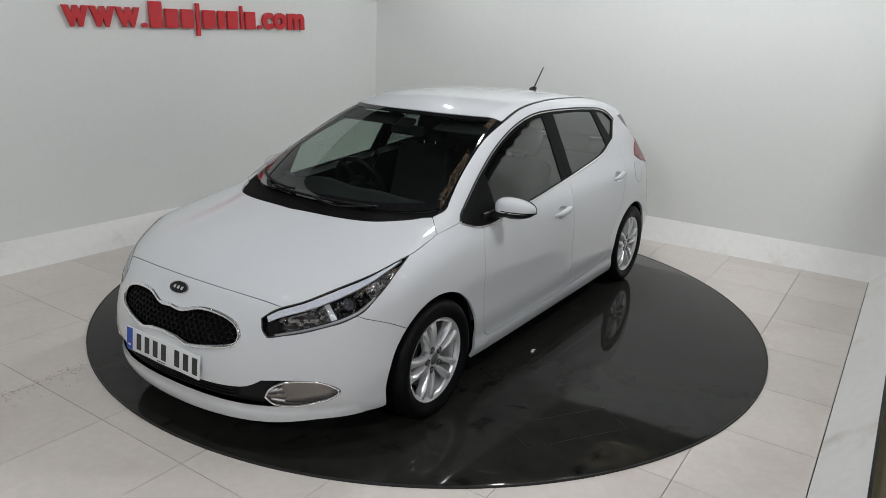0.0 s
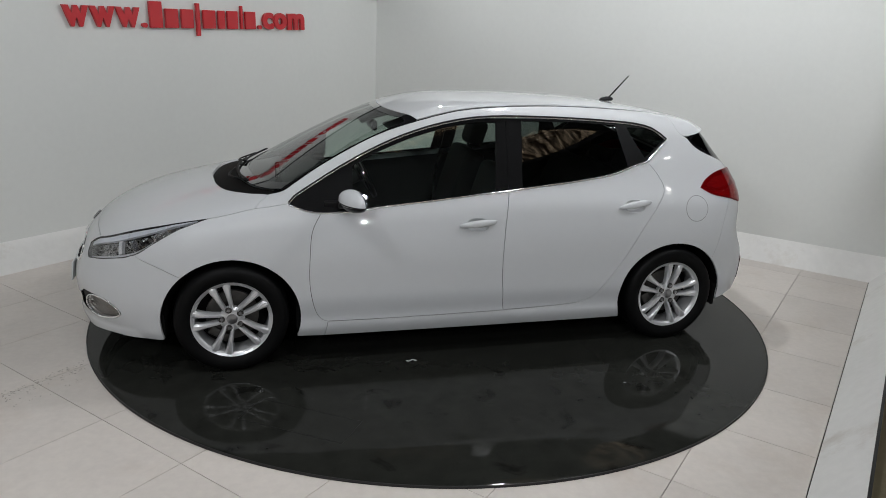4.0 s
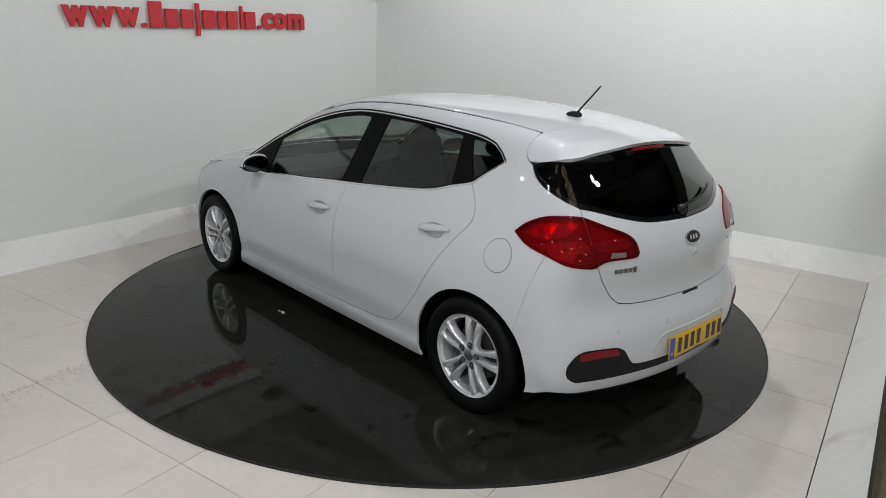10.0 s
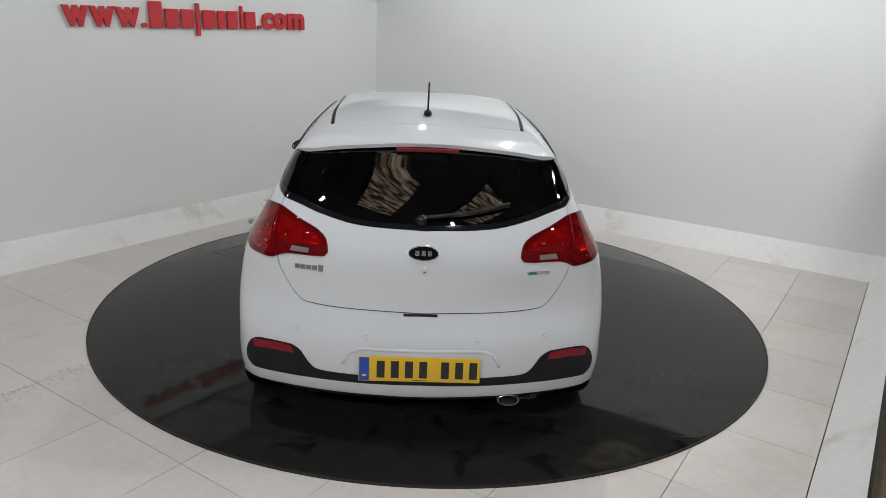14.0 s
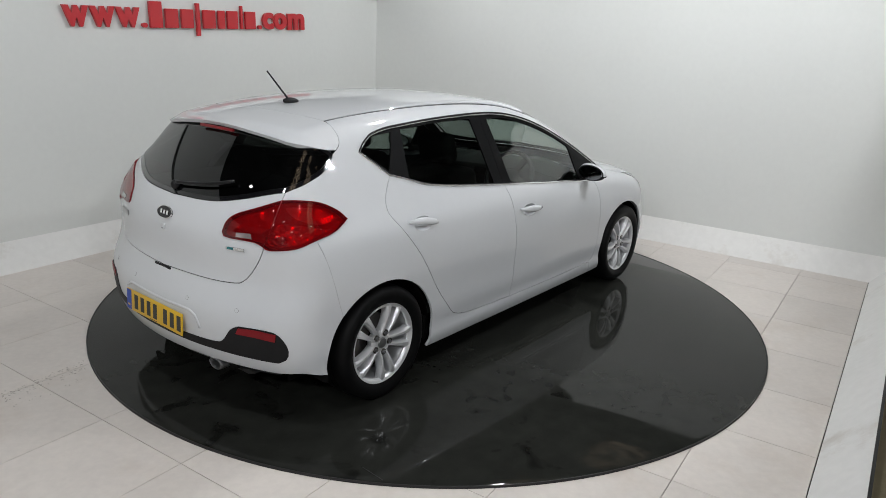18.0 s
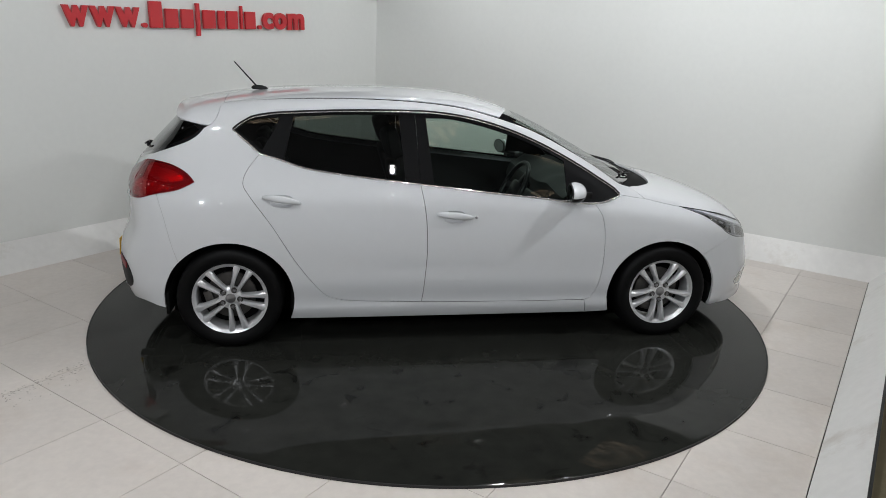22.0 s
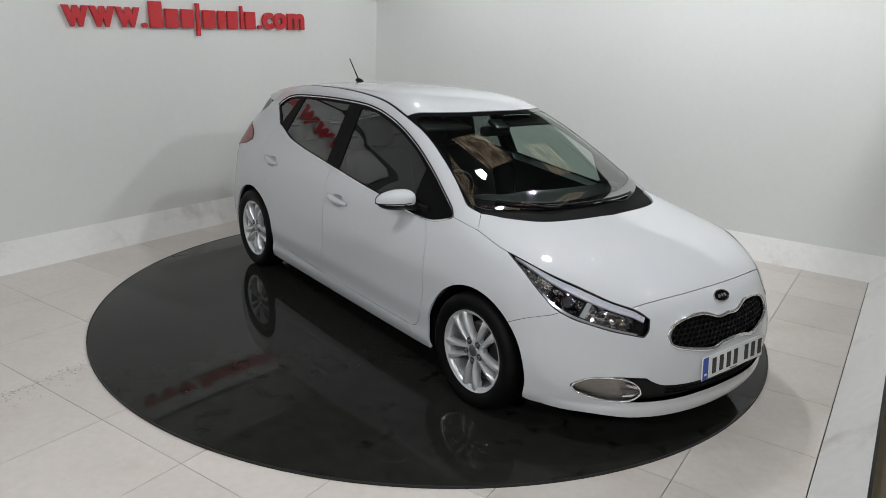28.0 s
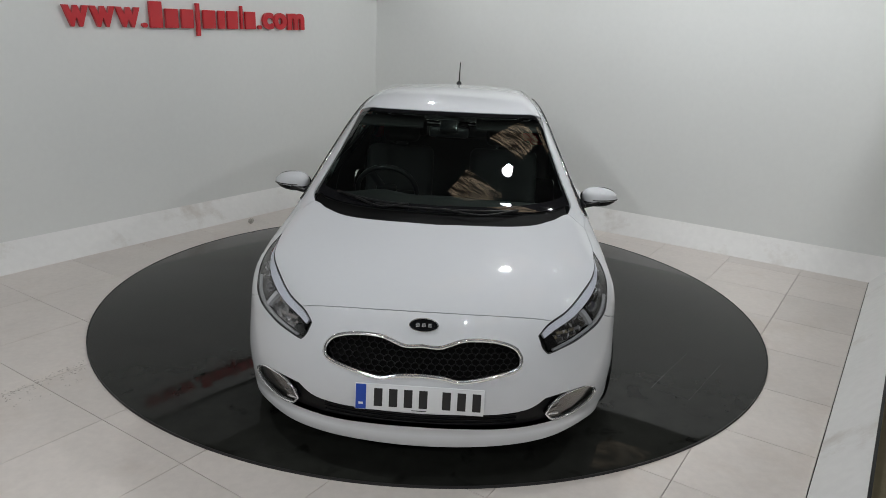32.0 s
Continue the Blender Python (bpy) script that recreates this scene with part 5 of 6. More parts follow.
def build_rear():
    tail = ring(TAILOUT, np.vstack([TAILLOW[:-1], TAILLOW2]), TAILLOW3, TAILIN, step=0.015)
    lamps = panel("tail_lamp", "tail", tail, REDGLASS, car, "glossy red tail lamp", gap=0.001, lift=0.006, rim=0.018, grid=0.02)
    q = lambda *p: lay("tail", flat("tail", np.array(p, float)))
    under(lamps, "lamp_housing", "tail", tail, REDLENS, "deep red lamp housing", gap=0.003, lift=-0.022, rim=-0.02, grid=0.03)
    strip_under(lamps, "lamp_edge", tail, 0.0035, 0.006, DARKRED, "dark edge of the tail lamp", closed=True, lift=0.003)
    patch = lambda *p: ring(q(*p, p[0]), step=0.012)
    facet_sheet(lamps, "side_reflector", "tail", patch((-1.545, 0.762, 0.975), (-1.60, 0.735, 1.020), (-1.70, 0.690, 1.042), (-1.755, 0.652, 1.040), (-1.735, 0.705, 0.995), (-1.66, 0.765, 0.965)), SILVERRED, "bright red upper reflector", -0.004, 0.0015, 0.03, 2)
    facet_sheet(lamps, "corner_reflector", "tail", patch((-1.60, 0.785, 0.940), (-1.68, 0.770, 0.955), (-1.76, 0.715, 0.975), (-1.82, 0.665, 0.970), (-1.855, 0.668, 0.885), (-1.79, 0.750, 0.890), (-1.70, 0.785, 0.915)), SILVERRED, "facetted red corner reflector", -0.008, 0.0045, 0.014, 4)
    facet_sheet(lamps, "brake_reflector", "tail", patch((-1.79, 0.612, 1.035), (-1.86, 0.50, 0.992), (-1.912, 0.440, 0.950), (-1.905, 0.50, 0.935), (-1.87, 0.605, 0.930), (-1.825, 0.645, 0.975)), SILVERRED, "facetted red brake reflector", -0.007, 0.0025, 0.022, 6)
    facet_sheet(lamps, "indicator_reflector", "tail", oval("tail", (-1.845, 0.690, 0.905), 0.045, 0.026, 20), AMBERFACET, "amber indicator reflector", 0.0005, 0.003, 0.012, 8)
    under(lamps, "reversing_lens", "tail", ring(q((-1.896, 0.575, 0.922), (-1.918, 0.498, 0.918)), q((-1.918, 0.498, 0.918), (-1.922, 0.500, 0.899)), q((-1.922, 0.500, 0.899), (-1.897, 0.585, 0.900)), q((-1.897, 0.585, 0.900), (-1.896, 0.575, 0.922))), WHITELENS, "clear reversing lens", gap=0, lift=0.0075, rim=0.002, grid=0.02)
    strip_under(lamps, "lamp_joint", q((-1.765, 0.637, 1.066), (-1.825, 0.648, 0.97), (-1.876, 0.641, 0.874)), 0.004, 0.006, DARKRED, lift=0.006)
    rng = random.Random(12)
    for c in ((-1.70, 0.752, 0.962), (-1.80, 0.690, 0.985), (-1.78, 0.72, 0.945), (-1.83, 0.685, 0.925), (-1.75, 0.745, 0.93), (-1.66, 0.77, 0.945), (-1.86, 0.60, 0.96), (-1.81, 0.70, 0.90)):
        m = frame_at(skin("tail", c), off=0.0066) @ Euler((rng.uniform(-0.5, 0.5), rng.uniform(-0.5, 0.5), rng.uniform(-0.8, 0.8))).to_matrix().to_4x4()
        pair("lens_facet", block(rng.uniform(0.004, 0.012), 0.004, 0.002, m, 0.0008, 1), WARMFACET, lamps)
    # bumper insert
    ins = [q((-2.052, 0.0, 0.392), (-2.038, 0.269, 0.392), (-2.009, 0.430, 0.396), (-1.999, 0.479, 0.416), (-1.986, 0.525, 0.478), (-1.973, 0.566, 0.500)),
           q((-1.973, 0.566, 0.500), (-1.942, 0.650, 0.503), (-1.905, 0.735, 0.497), (-1.880, 0.772, 0.460), (-1.862, 0.784, 0.410), (-1.868, 0.776, 0.370), (-1.889, 0.746, 0.348)),
           q((-1.889, 0.746, 0.348), (-1.963, 0.575, 0.350), (-2.012, 0.391, 0.352), (-2.052, 0.0, 0.356))]
    half = np.vstack([bend(ins[0], 0.015), bend(ins[1], 0.015)[1:], bend(ins[2], 0.015)[1:]])
    insert = panel("bumper_insert", "tail", mirror_half(half), BLACK, car, "black textured plastic bumper insert", both=False, gap=0, lift=0.003, rim=0.008)[0]
    refl = ring(q((-1.897, 0.742, 0.490), (-1.94, 0.65, 0.497), (-1.972, 0.565, 0.492)), q((-1.972, 0.565, 0.492), (-1.978, 0.552, 0.462)), q((-1.978, 0.552, 0.462), (-1.94, 0.655, 0.462), (-1.902, 0.738, 0.455)), q((-1.902, 0.738, 0.455), (-1.897, 0.742, 0.490)))
    under([insert, insert], "reflector", "tail", refl, DARKRED, "dark red reflector", gap=0, lift=0.006, rim=0.004, grid=0.02)
    plate(axes((-2.068, 0.007, 0.438), (0, -1, 0), (0.06, 0, 1)), PLATEY, "yellow rear number plate with dark bars")
    badge("tail", (-1.967, 0.006, 0.928), 0.062, 0.028, car)
    # camera pod, name bars, boot handle
    part("boot_pod", block(0.020, 0.028, 0.012, frame_at(skin("tail", (-1.98, 0.0, 0.862)), off=0.004), 0.004), PAINT, car, "small white fitting below the badge")
    part("pod_slot", block(0.008, 0.006, 0.003, frame_at(skin("tail", (-1.98, 0.0, 0.853)), off=0.0105), 0.001, 1), INK, car)
    for k in range(5):
        y = 0.553 - 0.030 * k
        part("name_bar", block(0.022, 0.020 if k < 4 else 0.028, 0.003, frame_at(skin("tail", (-1.92, y, 0.838)), off=0.002), 0.0008, 1), BOLT, car, "small chrome lettering bar")
    part("trim_badge", block(0.105, 0.015, 0.004, frame_at(skin("tail", (-1.92, -0.492, 0.843)), off=0.002), 0.001, 1), CHROME, car, "small chrome trim badge")
    part("trim_badge_mark", block(0.035, 0.011, 0.002, frame_at(skin("tail", (-1.92, -0.462, 0.843)), off=0.0045), 0.0005, 1), TEAL, car, "blue green mark on the trim badge")
    part("boot_handle", block(0.15, 0.016, 0.030, frame_at(skin("tail", (-1.99, 0.01, 0.661)), off=-0.0135), 0.006), BLACK, car, "black boot handle recess")
    for y, z in ((0.570, 0.566), (0.233, 0.564), (-0.232, 0.565), (-0.566, 0.568)):
        line = oval("tail", skin("tail", (-2.0, y, z)), 0.0085, 0.0085, 20)
        v, f, n = sheet("tail", line, gap=0, lift=0.0012, rim=0.002, grid=0.02)
        ob = link_mesh("parking_sensor", v, f, n, PAINT, car, "white round parking sensor")
        v, f = tube(line, 0.0022, 0.0022, True, 0.0)
        fix_normals(link_mesh("sensor_ring", v, f, None, GAPGREY, ob).data)
    # raised edge of the plate's recess
    edge = bend(q((-2.05, 0.345, 0.440), (-2.045, 0.325, 0.478), (-2.04, 0.275, 0.512), (-2.04, 0.10, 0.517), (-2.04, -0.10, 0.517), (-2.04, -0.275, 0.512), (-2.045, -0.325, 0.478), (-2.05, -0.345, 0.440)), 0.02)
    v, f = tube(edge, 0.016, 0.009, False, -0.0005)
    fix_normals(link_mesh("plate_recess", v, f, None, PAINT, car, "white raised edge round the rear plate").data)
    # exhaust tip
    bm = lathe([(0.036, -0.10), (0.037, 0.0), (0.034, 0.002), (0.032, 0.0), (0.032, -0.09)], 32)
    bm.transform(Matrix.Translation((-1.995, -0.395, 0.262)) @ Matrix.Rotation(math.pi / 2, 4, "Z") @ Matrix.Diagonal((1.35, 1, 0.75, 1)))
    part("exhaust_tip", bm, BOLT, car, "chrome oval exhaust tip")
    part("silencer", block(0.22, 0.55, 0.11, Matrix.Translation((-1.80, -0.28, 0.26)), 0.04), STEELDARK, car)
    # high brake lamp and rear wiper
    part("high_brake_lamp", block(0.28, 0.014, 0.014, Matrix.Translation((-1.664, 0, 1.318)) @ Matrix.Rotation(math.pi / 2, 4, "Z"), 0.003), DARKRED, car, "red high brake lamp under the spoiler")
    pts = lay("tail", [(flat("tail", np.array([[-1.89, y, z]]))[0]) for y, z in ((0.02, 1.056), (-0.08, 1.066), (-0.20, 1.078), (-0.32, 1.095), (-0.40, 1.110))])
    v, f = tube(bend(pts, 0.03), 0.016, 0.014, False, 0.018)
    wiper = link_mesh("rear_wiper", v, f, None, BLACKGLOSS, car, "black rear wiper")
    fix_normals(wiper.data)
    part("wiper_pivot", dome(0.026, 0.03), BLACKGLOSS, wiper).matrix_basis = frame_at(skin("tail", (-1.90, 0.02, 1.05)))


def build_mirrors():
    """Door mirrors: a white shell with a black foot, a repeater strip and the glass to the rear."""
    bm = bmesh.new()
    bmesh.ops.create_uvsphere(bm, u_segments=28, v_segments=18, radius=1)
    for v in bm.verts:
        x, y, z = v.co
        x = max(x, -0.35)
        s = 1 - 0.18 * y
        v.co = (0.100 * x * s + 0.018 * (1 - y), 0.112 * math.copysign(abs(y) ** 0.85, y), 0.072 * math.copysign(abs(z) ** 0.85, z) * s - 0.006 * y)
    m = Matrix.Translation((0.664, 0.902, 0.946)) @ Matrix.Rotation(math.radians(10), 4, "Z") @ Matrix.Diagonal((0.68, 0.98, 0.77, 1))
    low = bm.copy()
    bmesh.ops.bisect_plane(bm, geom=bm.verts[:] + bm.edges[:] + bm.faces[:], plane_co=(0, 0, -0.022), plane_no=(0, 0, 1), clear_inner=True)
    bmesh.ops.bisect_plane(low, geom=low.verts[:] + low.edges[:] + low.faces[:], plane_co=(0, 0, -0.0235), plane_no=(0, 0, 1), clear_outer=True)
    low.transform(Matrix.Diagonal((0.97, 0.97, 1.0, 1)))
    bm.transform(m)
    low.transform(m)
    caps = pair("door_mirror", bm, PAINT, (car, car), "white door mirror shell")
    pair("mirror_foot", low, BLACKGLOSS, caps, "black underside of the mirror")
    arm = block(0.075, 0.16, 0.032, Matrix.Translation((0.715, 0.822, 0.908)) @ Matrix.Rotation(math.radians(14), 4, "X"), 0.012)
    pair("mirror_arm", arm, BLACKGLOSS, caps)
    foot = block(0.15, 0.020, 0.055, Matrix.Translation((0.750, 0.790, 0.905)) @ Matrix.Rotation(math.radians(-22), 4, "X"), 0.008)
    pair("mirror_base", foot, BLACKGLOSS, caps)
    g = lathe_z([(0.0, 0.0), (0.9, 0.0), (1.0, -0.05)], 36)
    g.transform(m @ Matrix.Translation((-0.030, 0.0, 0.0)) @ Matrix.Rotation(-math.pi / 2, 4, "Y") @ Matrix.Diagonal((0.060, 0.098, 0.02, 1)))
    pair("mirror_glass", g, MIRROR, caps, "mirror glass facing the rear")
    back = lathe_z([(0.0, 0.0), (1.0, 0.0), (1.03, -0.1), (1.0, -0.2)], 36)
    back.transform(m @ Matrix.Translation((-0.027, 0.0, 0.0)) @ Matrix.Rotation(-math.pi / 2, 4, "Y") @ Matrix.Diagonal((0.068, 0.108, 0.05, 1)))
    pair("mirror_rim", back, BLACKGLOSS, caps)
    rep = bmesh.new()
    rows = []
    for k in range(15):
        a = math.radians(-30 + 150 * k / 14)
        yy = math.sin(a)
        s = 1 - 0.18 * yy
        c = Vector((0.1005 * math.cos(a) * s + 0.018 * (1 - yy), 0.1125 * math.copysign(abs(yy) ** 0.85, yy), -0.012 - 0.006 * yy))
        o = Vector((math.cos(a), math.sin(a), 0))
        w = 0.006 * (1 - 0.5 * abs(k - 8) / 8)
        rows.append([rep.verts.new(c + o * d + Vector((0, 0, h))) for d, h in ((-0.004, w), (0.0035, w * 0.6), (0.0035, -w * 0.6), (-0.004, -w))])
    for a, b in zip(rows, rows[1:]):
        for i in range(4):
            rep.faces.new((a[i], a[(i + 1) % 4], b[(i + 1) % 4], b[i]))
    rep.transform(m)
    pair("repeater", rep, GLOSS, caps, "dark repeater strip")


def build_handles():
    for door, (x0, z0, x1, z1) in GRIPS.items():
        pts = on_side(*[(x0 + (x1 - x0) * t, z0 + (z1 - z0) * t) for t in np.linspace(0, 1, 13)])
        n = normal(pts)
        k = np.sin(np.linspace(0, math.pi, 13)) ** 0.45
        pts = pts + n * (0.006 + 0.026 * k)[:, None]
        verts, faces = [], []
        sides = 10
        for i in range(13):
            w, h = 0.007 + 0.014 * k[i] ** 1.6, 0.005 + 0.008 * k[i]
            t = np.array([-1.0, 0, 0])
            b = np.cross(n[i], t)
            for s in range(sides):
                a = 2 * math.pi * s / sides
                verts.append(tuple(pts[i] + b * w * math.cos(a) + n[i] * h * math.sin(a)))
        for i in range(12):
            for s in range(sides):
                faces.append((i * sides + s, i * sides + (s + 1) % sides, (i + 1) * sides + (s + 1) % sides, (i + 1) * sides + s))
        faces.append(tuple(range(sides)))
        faces.append(tuple(range(12 * sides, 13 * sides)))
        for flip in (False, True):
            ob = link_mesh("door_handle", verts, faces, None, PAINT, car, "white door handle", flip)
            fix_normals(ob.data)
        if door == "front_door":
            # the lock, on the right flank only
            m = frame_at(on_side((x0 + 0.018, z0))[0], off=0.010)
            bm = dome(0.009, 0.004, 4, 16)
            bm.transform(Matrix.Diagonal((1, -1, 1, 1)) @ m)
            bmesh.ops.reverse_faces(bm, faces=bm.faces)
            part("door_lock", bm, BOLT, car, "small round door lock")
        # cupped hollow behind the grip
        c, line = cup_line(door)
        v, f, nn = sheet("side", line, gap=-0.002, lift=0.0, rim=0, grid=0.010)
        v, nn = np.array(v), np.array(nn)
        d = np.clip(1 - ((v[:, 0] - c[0]) / 0.066) ** 2 - ((v[:, 2] - c[1]) / 0.036) ** 2, 0, 1)
        v = v - nn * (0.034 * d ** 0.7)[:, None]
        for flip in (False, True):
            link_mesh("handle_cup", v, f, None, PAINT, car, "", flip)


def build_small():
    # aerial
    m = Matrix.Translation((-1.195, 0, 1.428))
    bm = bmesh.new()
    bmesh.ops.create_uvsphere(bm, u_segments=20, v_segments=10, radius=1)
    bmesh.ops.bisect_plane(bm, geom=bm.verts[:] + bm.edges[:] + bm.faces[:], plane_co=(0, 0, -0.4), plane_no=(0, 0, 1), clear_inner=True)
    for v in bm.verts:
        v.co = (0.052 * v.co.x - 0.01 * v.co.z, 0.021 * v.co.y, 0.020 * v.co.z)
    bm.transform(m)
    base = part("aerial", bm, BLACK, car, "black roof aerial")
    a, b = Vector((-1.213, 0, 1.440)), Vector((-1.348, 0, 1.590))
    d = (b - a)
    rod = bmesh.new()
    bmesh.ops.create_cone(rod, cap_ends=True, segments=10, radius1=0.0055, radius2=0.0040, depth=d.length)
    rod.transform(Matrix.Translation((a + b) / 2) @ d.to_track_quat("Z", "Y").to_matrix().to_4x4())
    part("aerial_rod", rod, BLACK, base)
    # fuel flap, on the left flank only
    line = oval("side", on_side((-1.457, 0.849))[0], 0.078, 0.076, 48)
    v, f, n = sheet("side", line, gap=0.002, lift=0.0009, rim=0, grid=0.03)
    flap = link_mesh("fuel_flap", v, f, n, PAINT, car, "round white fuel flap")
    v, f = tube(line, 0.0032, 0.0022, True, 0.0)
    fix_normals(link_mesh("flap_joint", v, f, None, GAPGREY, flap).data)
    # front wipers lying in the cowl
    for pts in (((1.215, 0.40), (1.262, 0.22), (1.277, 0.03), (1.262, -0.17), (1.225, -0.33)), ((1.235, -0.16), (1.208, -0.30), (1.150, -0.44), (1.085, -0.55))):
        line = bend(on_top(*pts), 0.03)
        v, f = tube(line, 0.016, 0.012, False, 0.010)
        w = link_mesh("windscreen_wiper", v, f, None, GRILLEBLACK, car, "black windscreen wiper")
        fix_normals(w.data)
        v, f = tube(bend(on_top(pts[0], (pts[1][0] + 0.06, pts[1][1]), (pts[2][0] + 0.012, pts[2][1])), 0.03), 0.014, 0.010, False, 0.015)
        fix_normals(link_mesh("wiper_arm", v, f, None, GRILLEBLACK, w).data)
    plate(axes((2.220, 0.0, 0.410), (0, 1, 0), (-0.10, 0, 1)), PLATEW, "white front number plate with dark bars")
    badge("nose", (2.105, 0.0, 0.682), 0.058, 0.021, car)
    v, f = tube(np.vstack([bend(RBLOW, 0.03)[9:], (bend(RBLOW, 0.03)[9:] * [1, -1, 1])[::-1][1:]]) + [0.04, 0, -0.012], 0.06, 0.03, False, 0.0)
    fix_normals(link_mesh("rear_valance", v, f, None, BLACK, car, "black valance below the rear bumper").data)


LIGHTBAR = material("light_bar", (0.72, 0.73, 0.80), 0.30, coat=0.3, vary=0.05)
CLEARDARK = material("projector_glass", (0.05, 0.05, 0.06), 0.05, coat=1.0, vary=0.1)
FOGGREY = material("grey_reflector", (0.20, 0.18, 0.163), 0.28, 0.9, vary=0.1, scale=25)
WARMFACET = material("lens_facet", (0.85, 0.55, 0.50), 0.06, 0.4, coat=1.0, vary=0.05)
REFLECT = material("silvered_plastic", (0.70, 0.68, 0.68), 0.09, 0.92, vary=0.2, scale=90)
LAMPSILVER = material("dull_silvered_plastic", (0.42, 0.41, 0.41), 0.09, 0.97, vary=0.25, scale=70)
SMOKED = material("smoked_silver", (0.22, 0.21, 0.21), 0.08, 1.0, vary=0.3, scale=90)
BEZEL = material("pale_bezel", (0.70, 0.70, 0.72), 0.2, 0.5, vary=0.05)
SILVERRED = material("red_silvered_plastic", (0.86, 0.66, 0.64), 0.26, 0.60, vary=0.1, scale=40)
AMBERFACET = material("amber_silvered_plastic", (0.95, 0.75, 0.40), 0.12, 0.9, vary=0.1)
GRILLEBLACK = material("grille_black", (0.005, 0.005, 0.0055), 0.5, spec=0.2)
LAMPDARK = material("lamp_housing", (0.05, 0.05, 0.052), 0.22, 0.6, vary=0.3, scale=60)
TEAL = material("teal_enamel", (0.02, 0.16, 0.18), 0.3)
STEELDARK = material("dull_steel", (0.10, 0.10, 0.10), 0.5, 0.8, vary=0.2)
MIRROR = material("mirror_silver", (0.16, 0.165, 0.17), 0.02, 1.0, vary=0.0)
GAPGREY = material("joint_grey", (0.20, 0.20, 0.20), 0.8)
build_headlamps()
build_grille()
build_lower_front()
build_rear()
build_mirrors()
build_handles()
build_small()


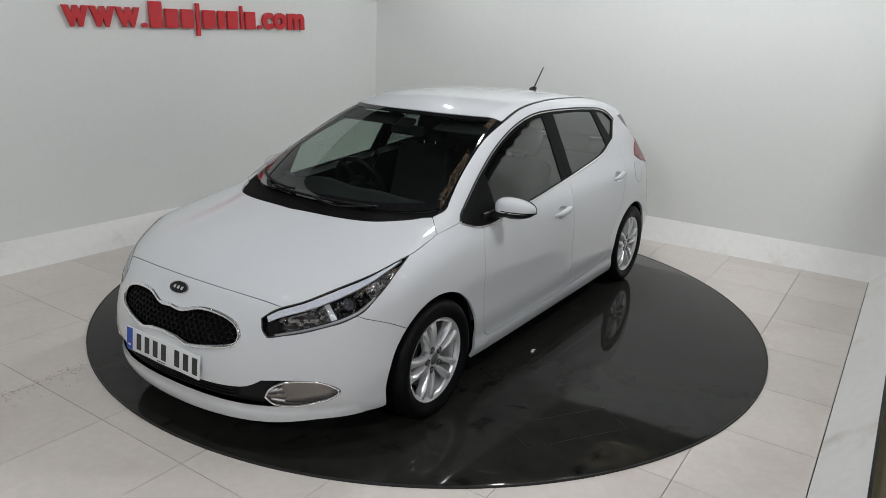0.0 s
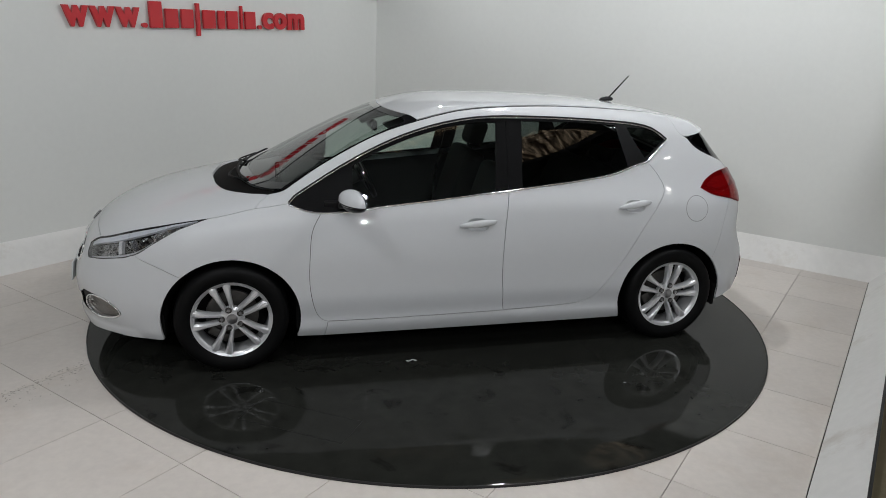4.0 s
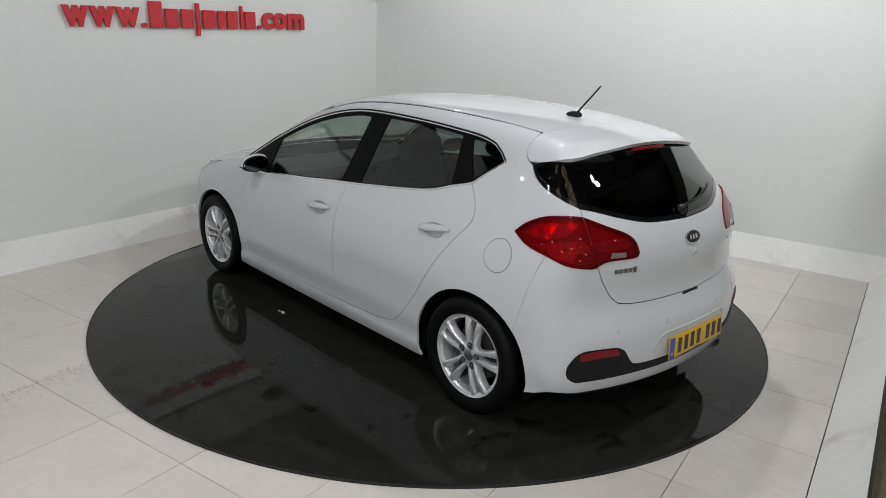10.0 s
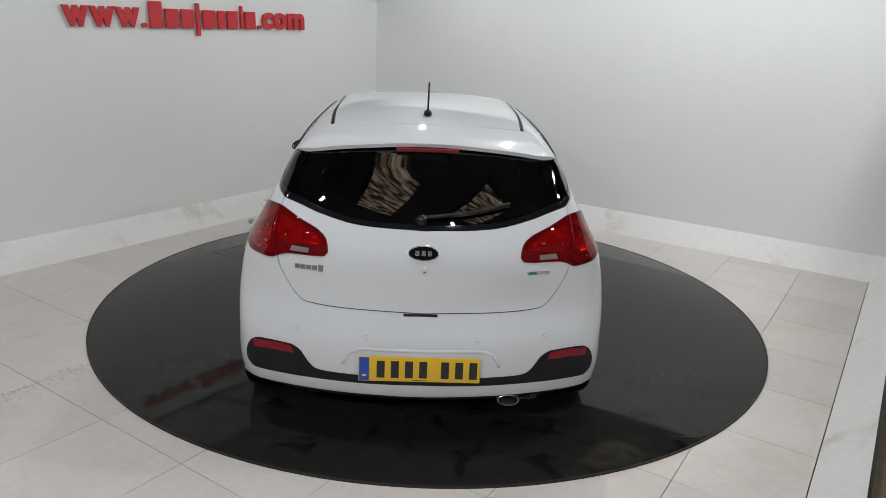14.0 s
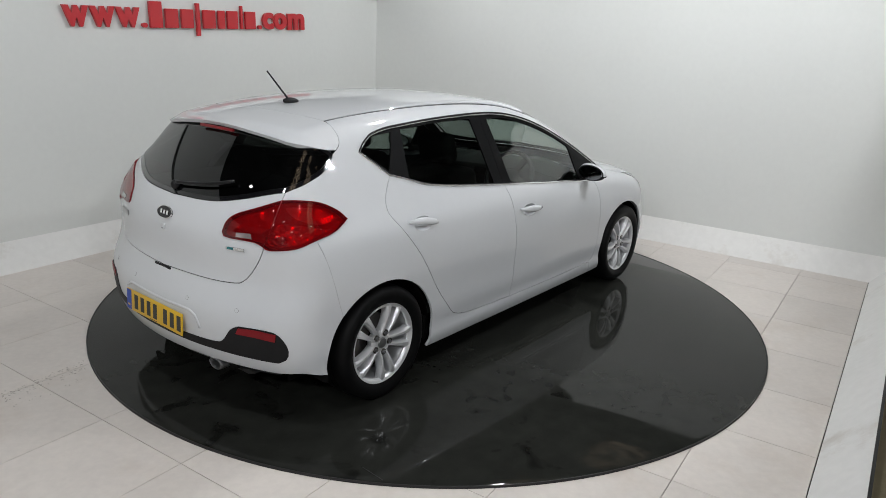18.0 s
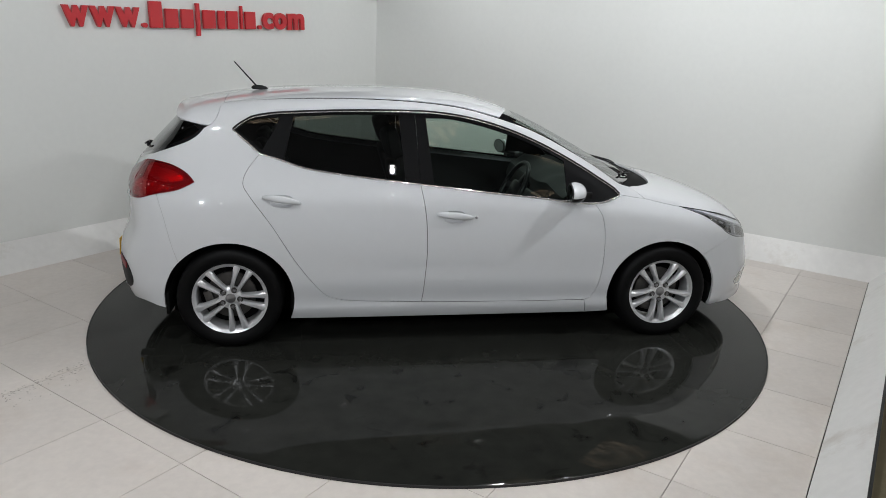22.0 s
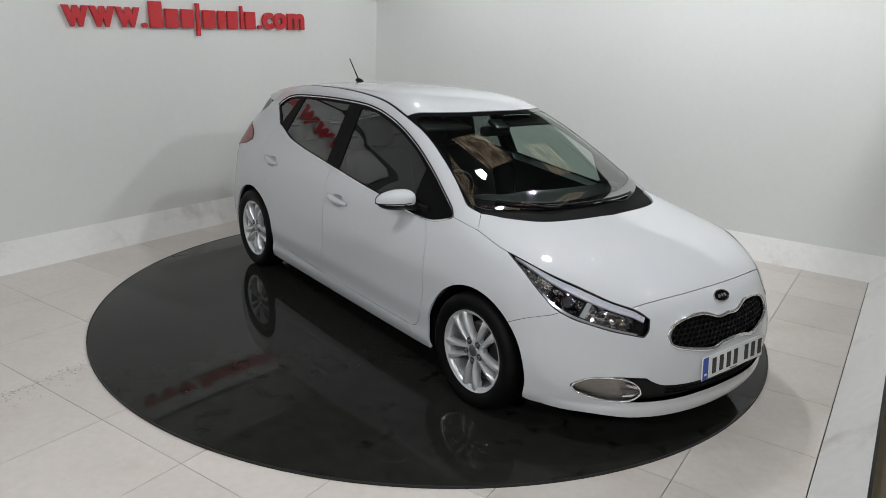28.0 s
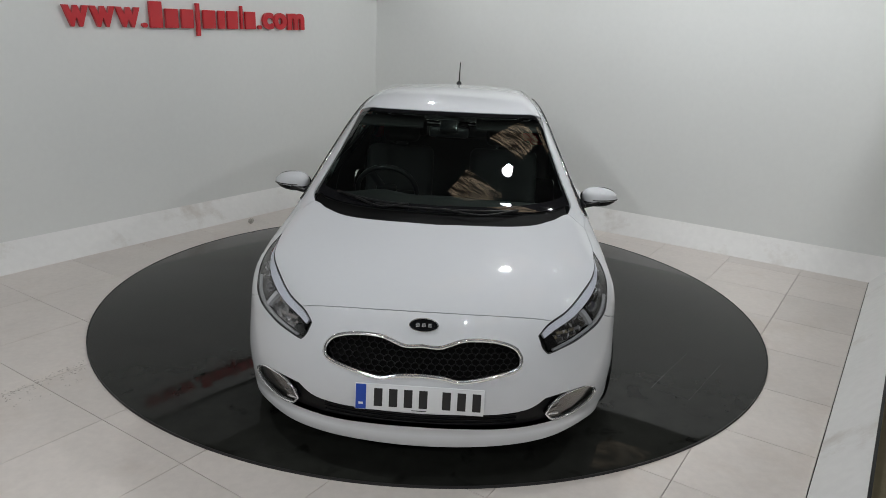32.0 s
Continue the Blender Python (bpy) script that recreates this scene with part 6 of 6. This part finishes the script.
# ---- inside the car ----
def build_inside():
    # door cards, pillar trims, roof lining
    for name, way, line in panels:
        if name in ("front_door", "rear_door"):
            panel("door_card", way, line, TRIM, car, "dark inner door panel", lift=-0.055, rim=0, gap=0.01, grid=0.08)
        if name == "side_frame":
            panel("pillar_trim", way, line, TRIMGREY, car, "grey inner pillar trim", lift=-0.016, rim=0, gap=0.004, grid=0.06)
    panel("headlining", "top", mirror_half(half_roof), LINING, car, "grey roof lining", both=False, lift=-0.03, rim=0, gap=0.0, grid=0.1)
    panel("boot_trim", "tail", mirror_half(half_gate), TRIM, car, "dark inner boot trim", both=False, lift=-0.02, rim=0, gap=0.004, grid=0.08)
    # dashboard
    bm = bmesh.new()
    prof = [(1.06, 0.80), (1.02, 0.905), (0.90, 0.925), (0.74, 0.905), (0.66, 0.86), (0.63, 0.78), (0.66, 0.62), (0.80, 0.50), (1.0, 0.48)]
    rows = []
    for k in range(21):
        y = -0.66 + 1.32 * k / 20
        hood = 0.035 * math.exp(-((y + 0.37) / 0.15) ** 2) + 0.012 * math.exp(-(y / 0.16) ** 2)
        rows.append([bm.verts.new((x + (0.03 * (y / 0.66) ** 2 if i > 2 else -0.10 * (y / 0.66) ** 2), y, z + (hood if i in (2, 3, 4) else 0))) for i, (x, z) in enumerate(prof)])
    for a, b in zip(rows, rows[1:]):
        for i in range(len(prof)):
            j = (i + 1) % len(prof)
            bm.faces.new((a[i], a[j], b[j], b[i]))
    bm.faces.new(rows[0])
    bm.faces.new(rows[-1])
    dash = part("dashboard", bm, TRIM, car, "dark grey dashboard")
    part("centre_console", block(0.80, 0.20, 0.34, Matrix.Translation((0.36, 0, 0.42)), 0.03), TRIM, car)
    part("display", block(0.02, 0.17, 0.10, Matrix.Translation((0.645, 0, 0.80)) @ Matrix.Rotation(-0.25, 4, "Y"), 0.006), GLOSS, dash, "dark dashboard screen")
    # steering wheel on the right-hand side
    m = Matrix.Translation((0.44, -0.37, 0.86)) @ Matrix.Rotation(math.radians(-64), 4, "Y")
    w = torus(0.185, 0.016, 40, 10)
    w.transform(m)
    wheel_ = part("steering_wheel", w, BLACKGLOSS, car, "black steering wheel")
    for a in (0, 120, 240):
        part("wheel_spoke", block(0.15, 0.045, 0.02, m @ Matrix.Rotation(math.radians(a + 90), 4, "Z") @ Matrix.Translation((0.10, 0, -0.012)), 0.008), BLACKGLOSS, wheel_)
    part("wheel_boss", block(0.12, 0.13, 0.05, m @ Matrix.Translation((0, 0, -0.014)), 0.02), BLACKGLOSS, wheel_)
    part("steering_column", block(0.26, 0.09, 0.09, Matrix.Translation((0.56, -0.37, 0.80)) @ Matrix.Rotation(0.45, 4, "Y"), 0.03), TRIM, wheel_)
    # mirror behind the screen
    part("inner_mirror", block(0.035, 0.24, 0.065, Matrix.Translation((0.44, 0.0, 1.245)), 0.016), BLACKGLOSS, car, "black interior mirror")
    part("sensor_pod", block(0.11, 0.11, 0.03, Matrix.Translation((0.47, 0.0, 1.285)) @ Matrix.Rotation(math.radians(25), 4, "Y"), 0.012), BLACKGLOSS, car)
    for y in (-0.36, 0.36):
        part("sun_visor", block(0.15, 0.40, 0.018, Matrix.Translation((0.33, y, 1.285)) @ Matrix.Rotation(math.radians(16), 4, "Y"), 0.007), LINING, car, "grey sun visor")

    def seat(x, y, wide, rake, top):
        s = part("seat", block(0.50, wide, 0.15, Matrix.Translation((x, y, 0.47)) @ Matrix.Rotation(-0.10, 4, "Y"), 0.05, 4), LEATHER, car, "dark cloth seat")
        h = top - 0.50
        mb = Matrix.Translation((x - 0.27, y, 0.50)) @ Matrix.Rotation(-rake, 4, "Y")
        part("backrest", block(0.15, wide, h, mb @ Matrix.Translation((0, 0, h / 2)), 0.055, 4), LEATHER, s)
        return s, mb, h
    for y in (-0.37, 0.37):
        s, mb, h = seat(0.10, y, 0.48, 0.30, 1.06)
        part("headrest", block(0.11, 0.26, 0.19, mb @ Matrix.Translation((0.0, 0, h + 0.12)), 0.045, 4), LEATHER, s, "padded headrest")
        for d in (-0.05, 0.05):
            part("headrest_post", block(0.012, 0.012, 0.10, mb @ Matrix.Translation((0, d, h + 0.01)), 0.003, 1), CHROME, s)
    s, mb, h = seat(-0.72, 0.0, 1.26, 0.36, 1.02)
    for y in (-0.38, 0.0, 0.38):
        part("headrest", block(0.09, 0.26 if y else 0.22, 0.15 if y else 0.10, mb @ Matrix.Translation((0.0, y, h + 0.07)), 0.035, 4), LEATHER, s, "padded headrest")
    part("parcel_shelf", block(0.62, 1.14, 0.025, Matrix.Translation((-1.50, 0, 0.985)), 0.008), TRIM, car, "dark parcel shelf")
    part("boot_floor", block(0.75, 1.05, 0.03, Matrix.Translation((-1.52, 0, 0.50)), 0.005), TRIM, car)
    part("cabin_floor", block(1.95, 1.46, 0.03, Matrix.Translation((0.0, 0, 0.27)), 0.005), LEATHER, car)


build_inside()


def motions():
    """The turntable turns once in thirty-five seconds and carries the car."""
    rows_t, rows_c = [], []
    for k in range(33):
        a = heading(k)
        turn = Matrix.Rotation(a, 4, "Z")
        rows_t.append((float(k), turn))
        rows_c.append((float(k), turn @ Matrix.Translation((0.0266, 0.0899, 0.0))))
    walk(turntable, rows_t)
    walk(car, rows_c)


build_tiles()
motions()
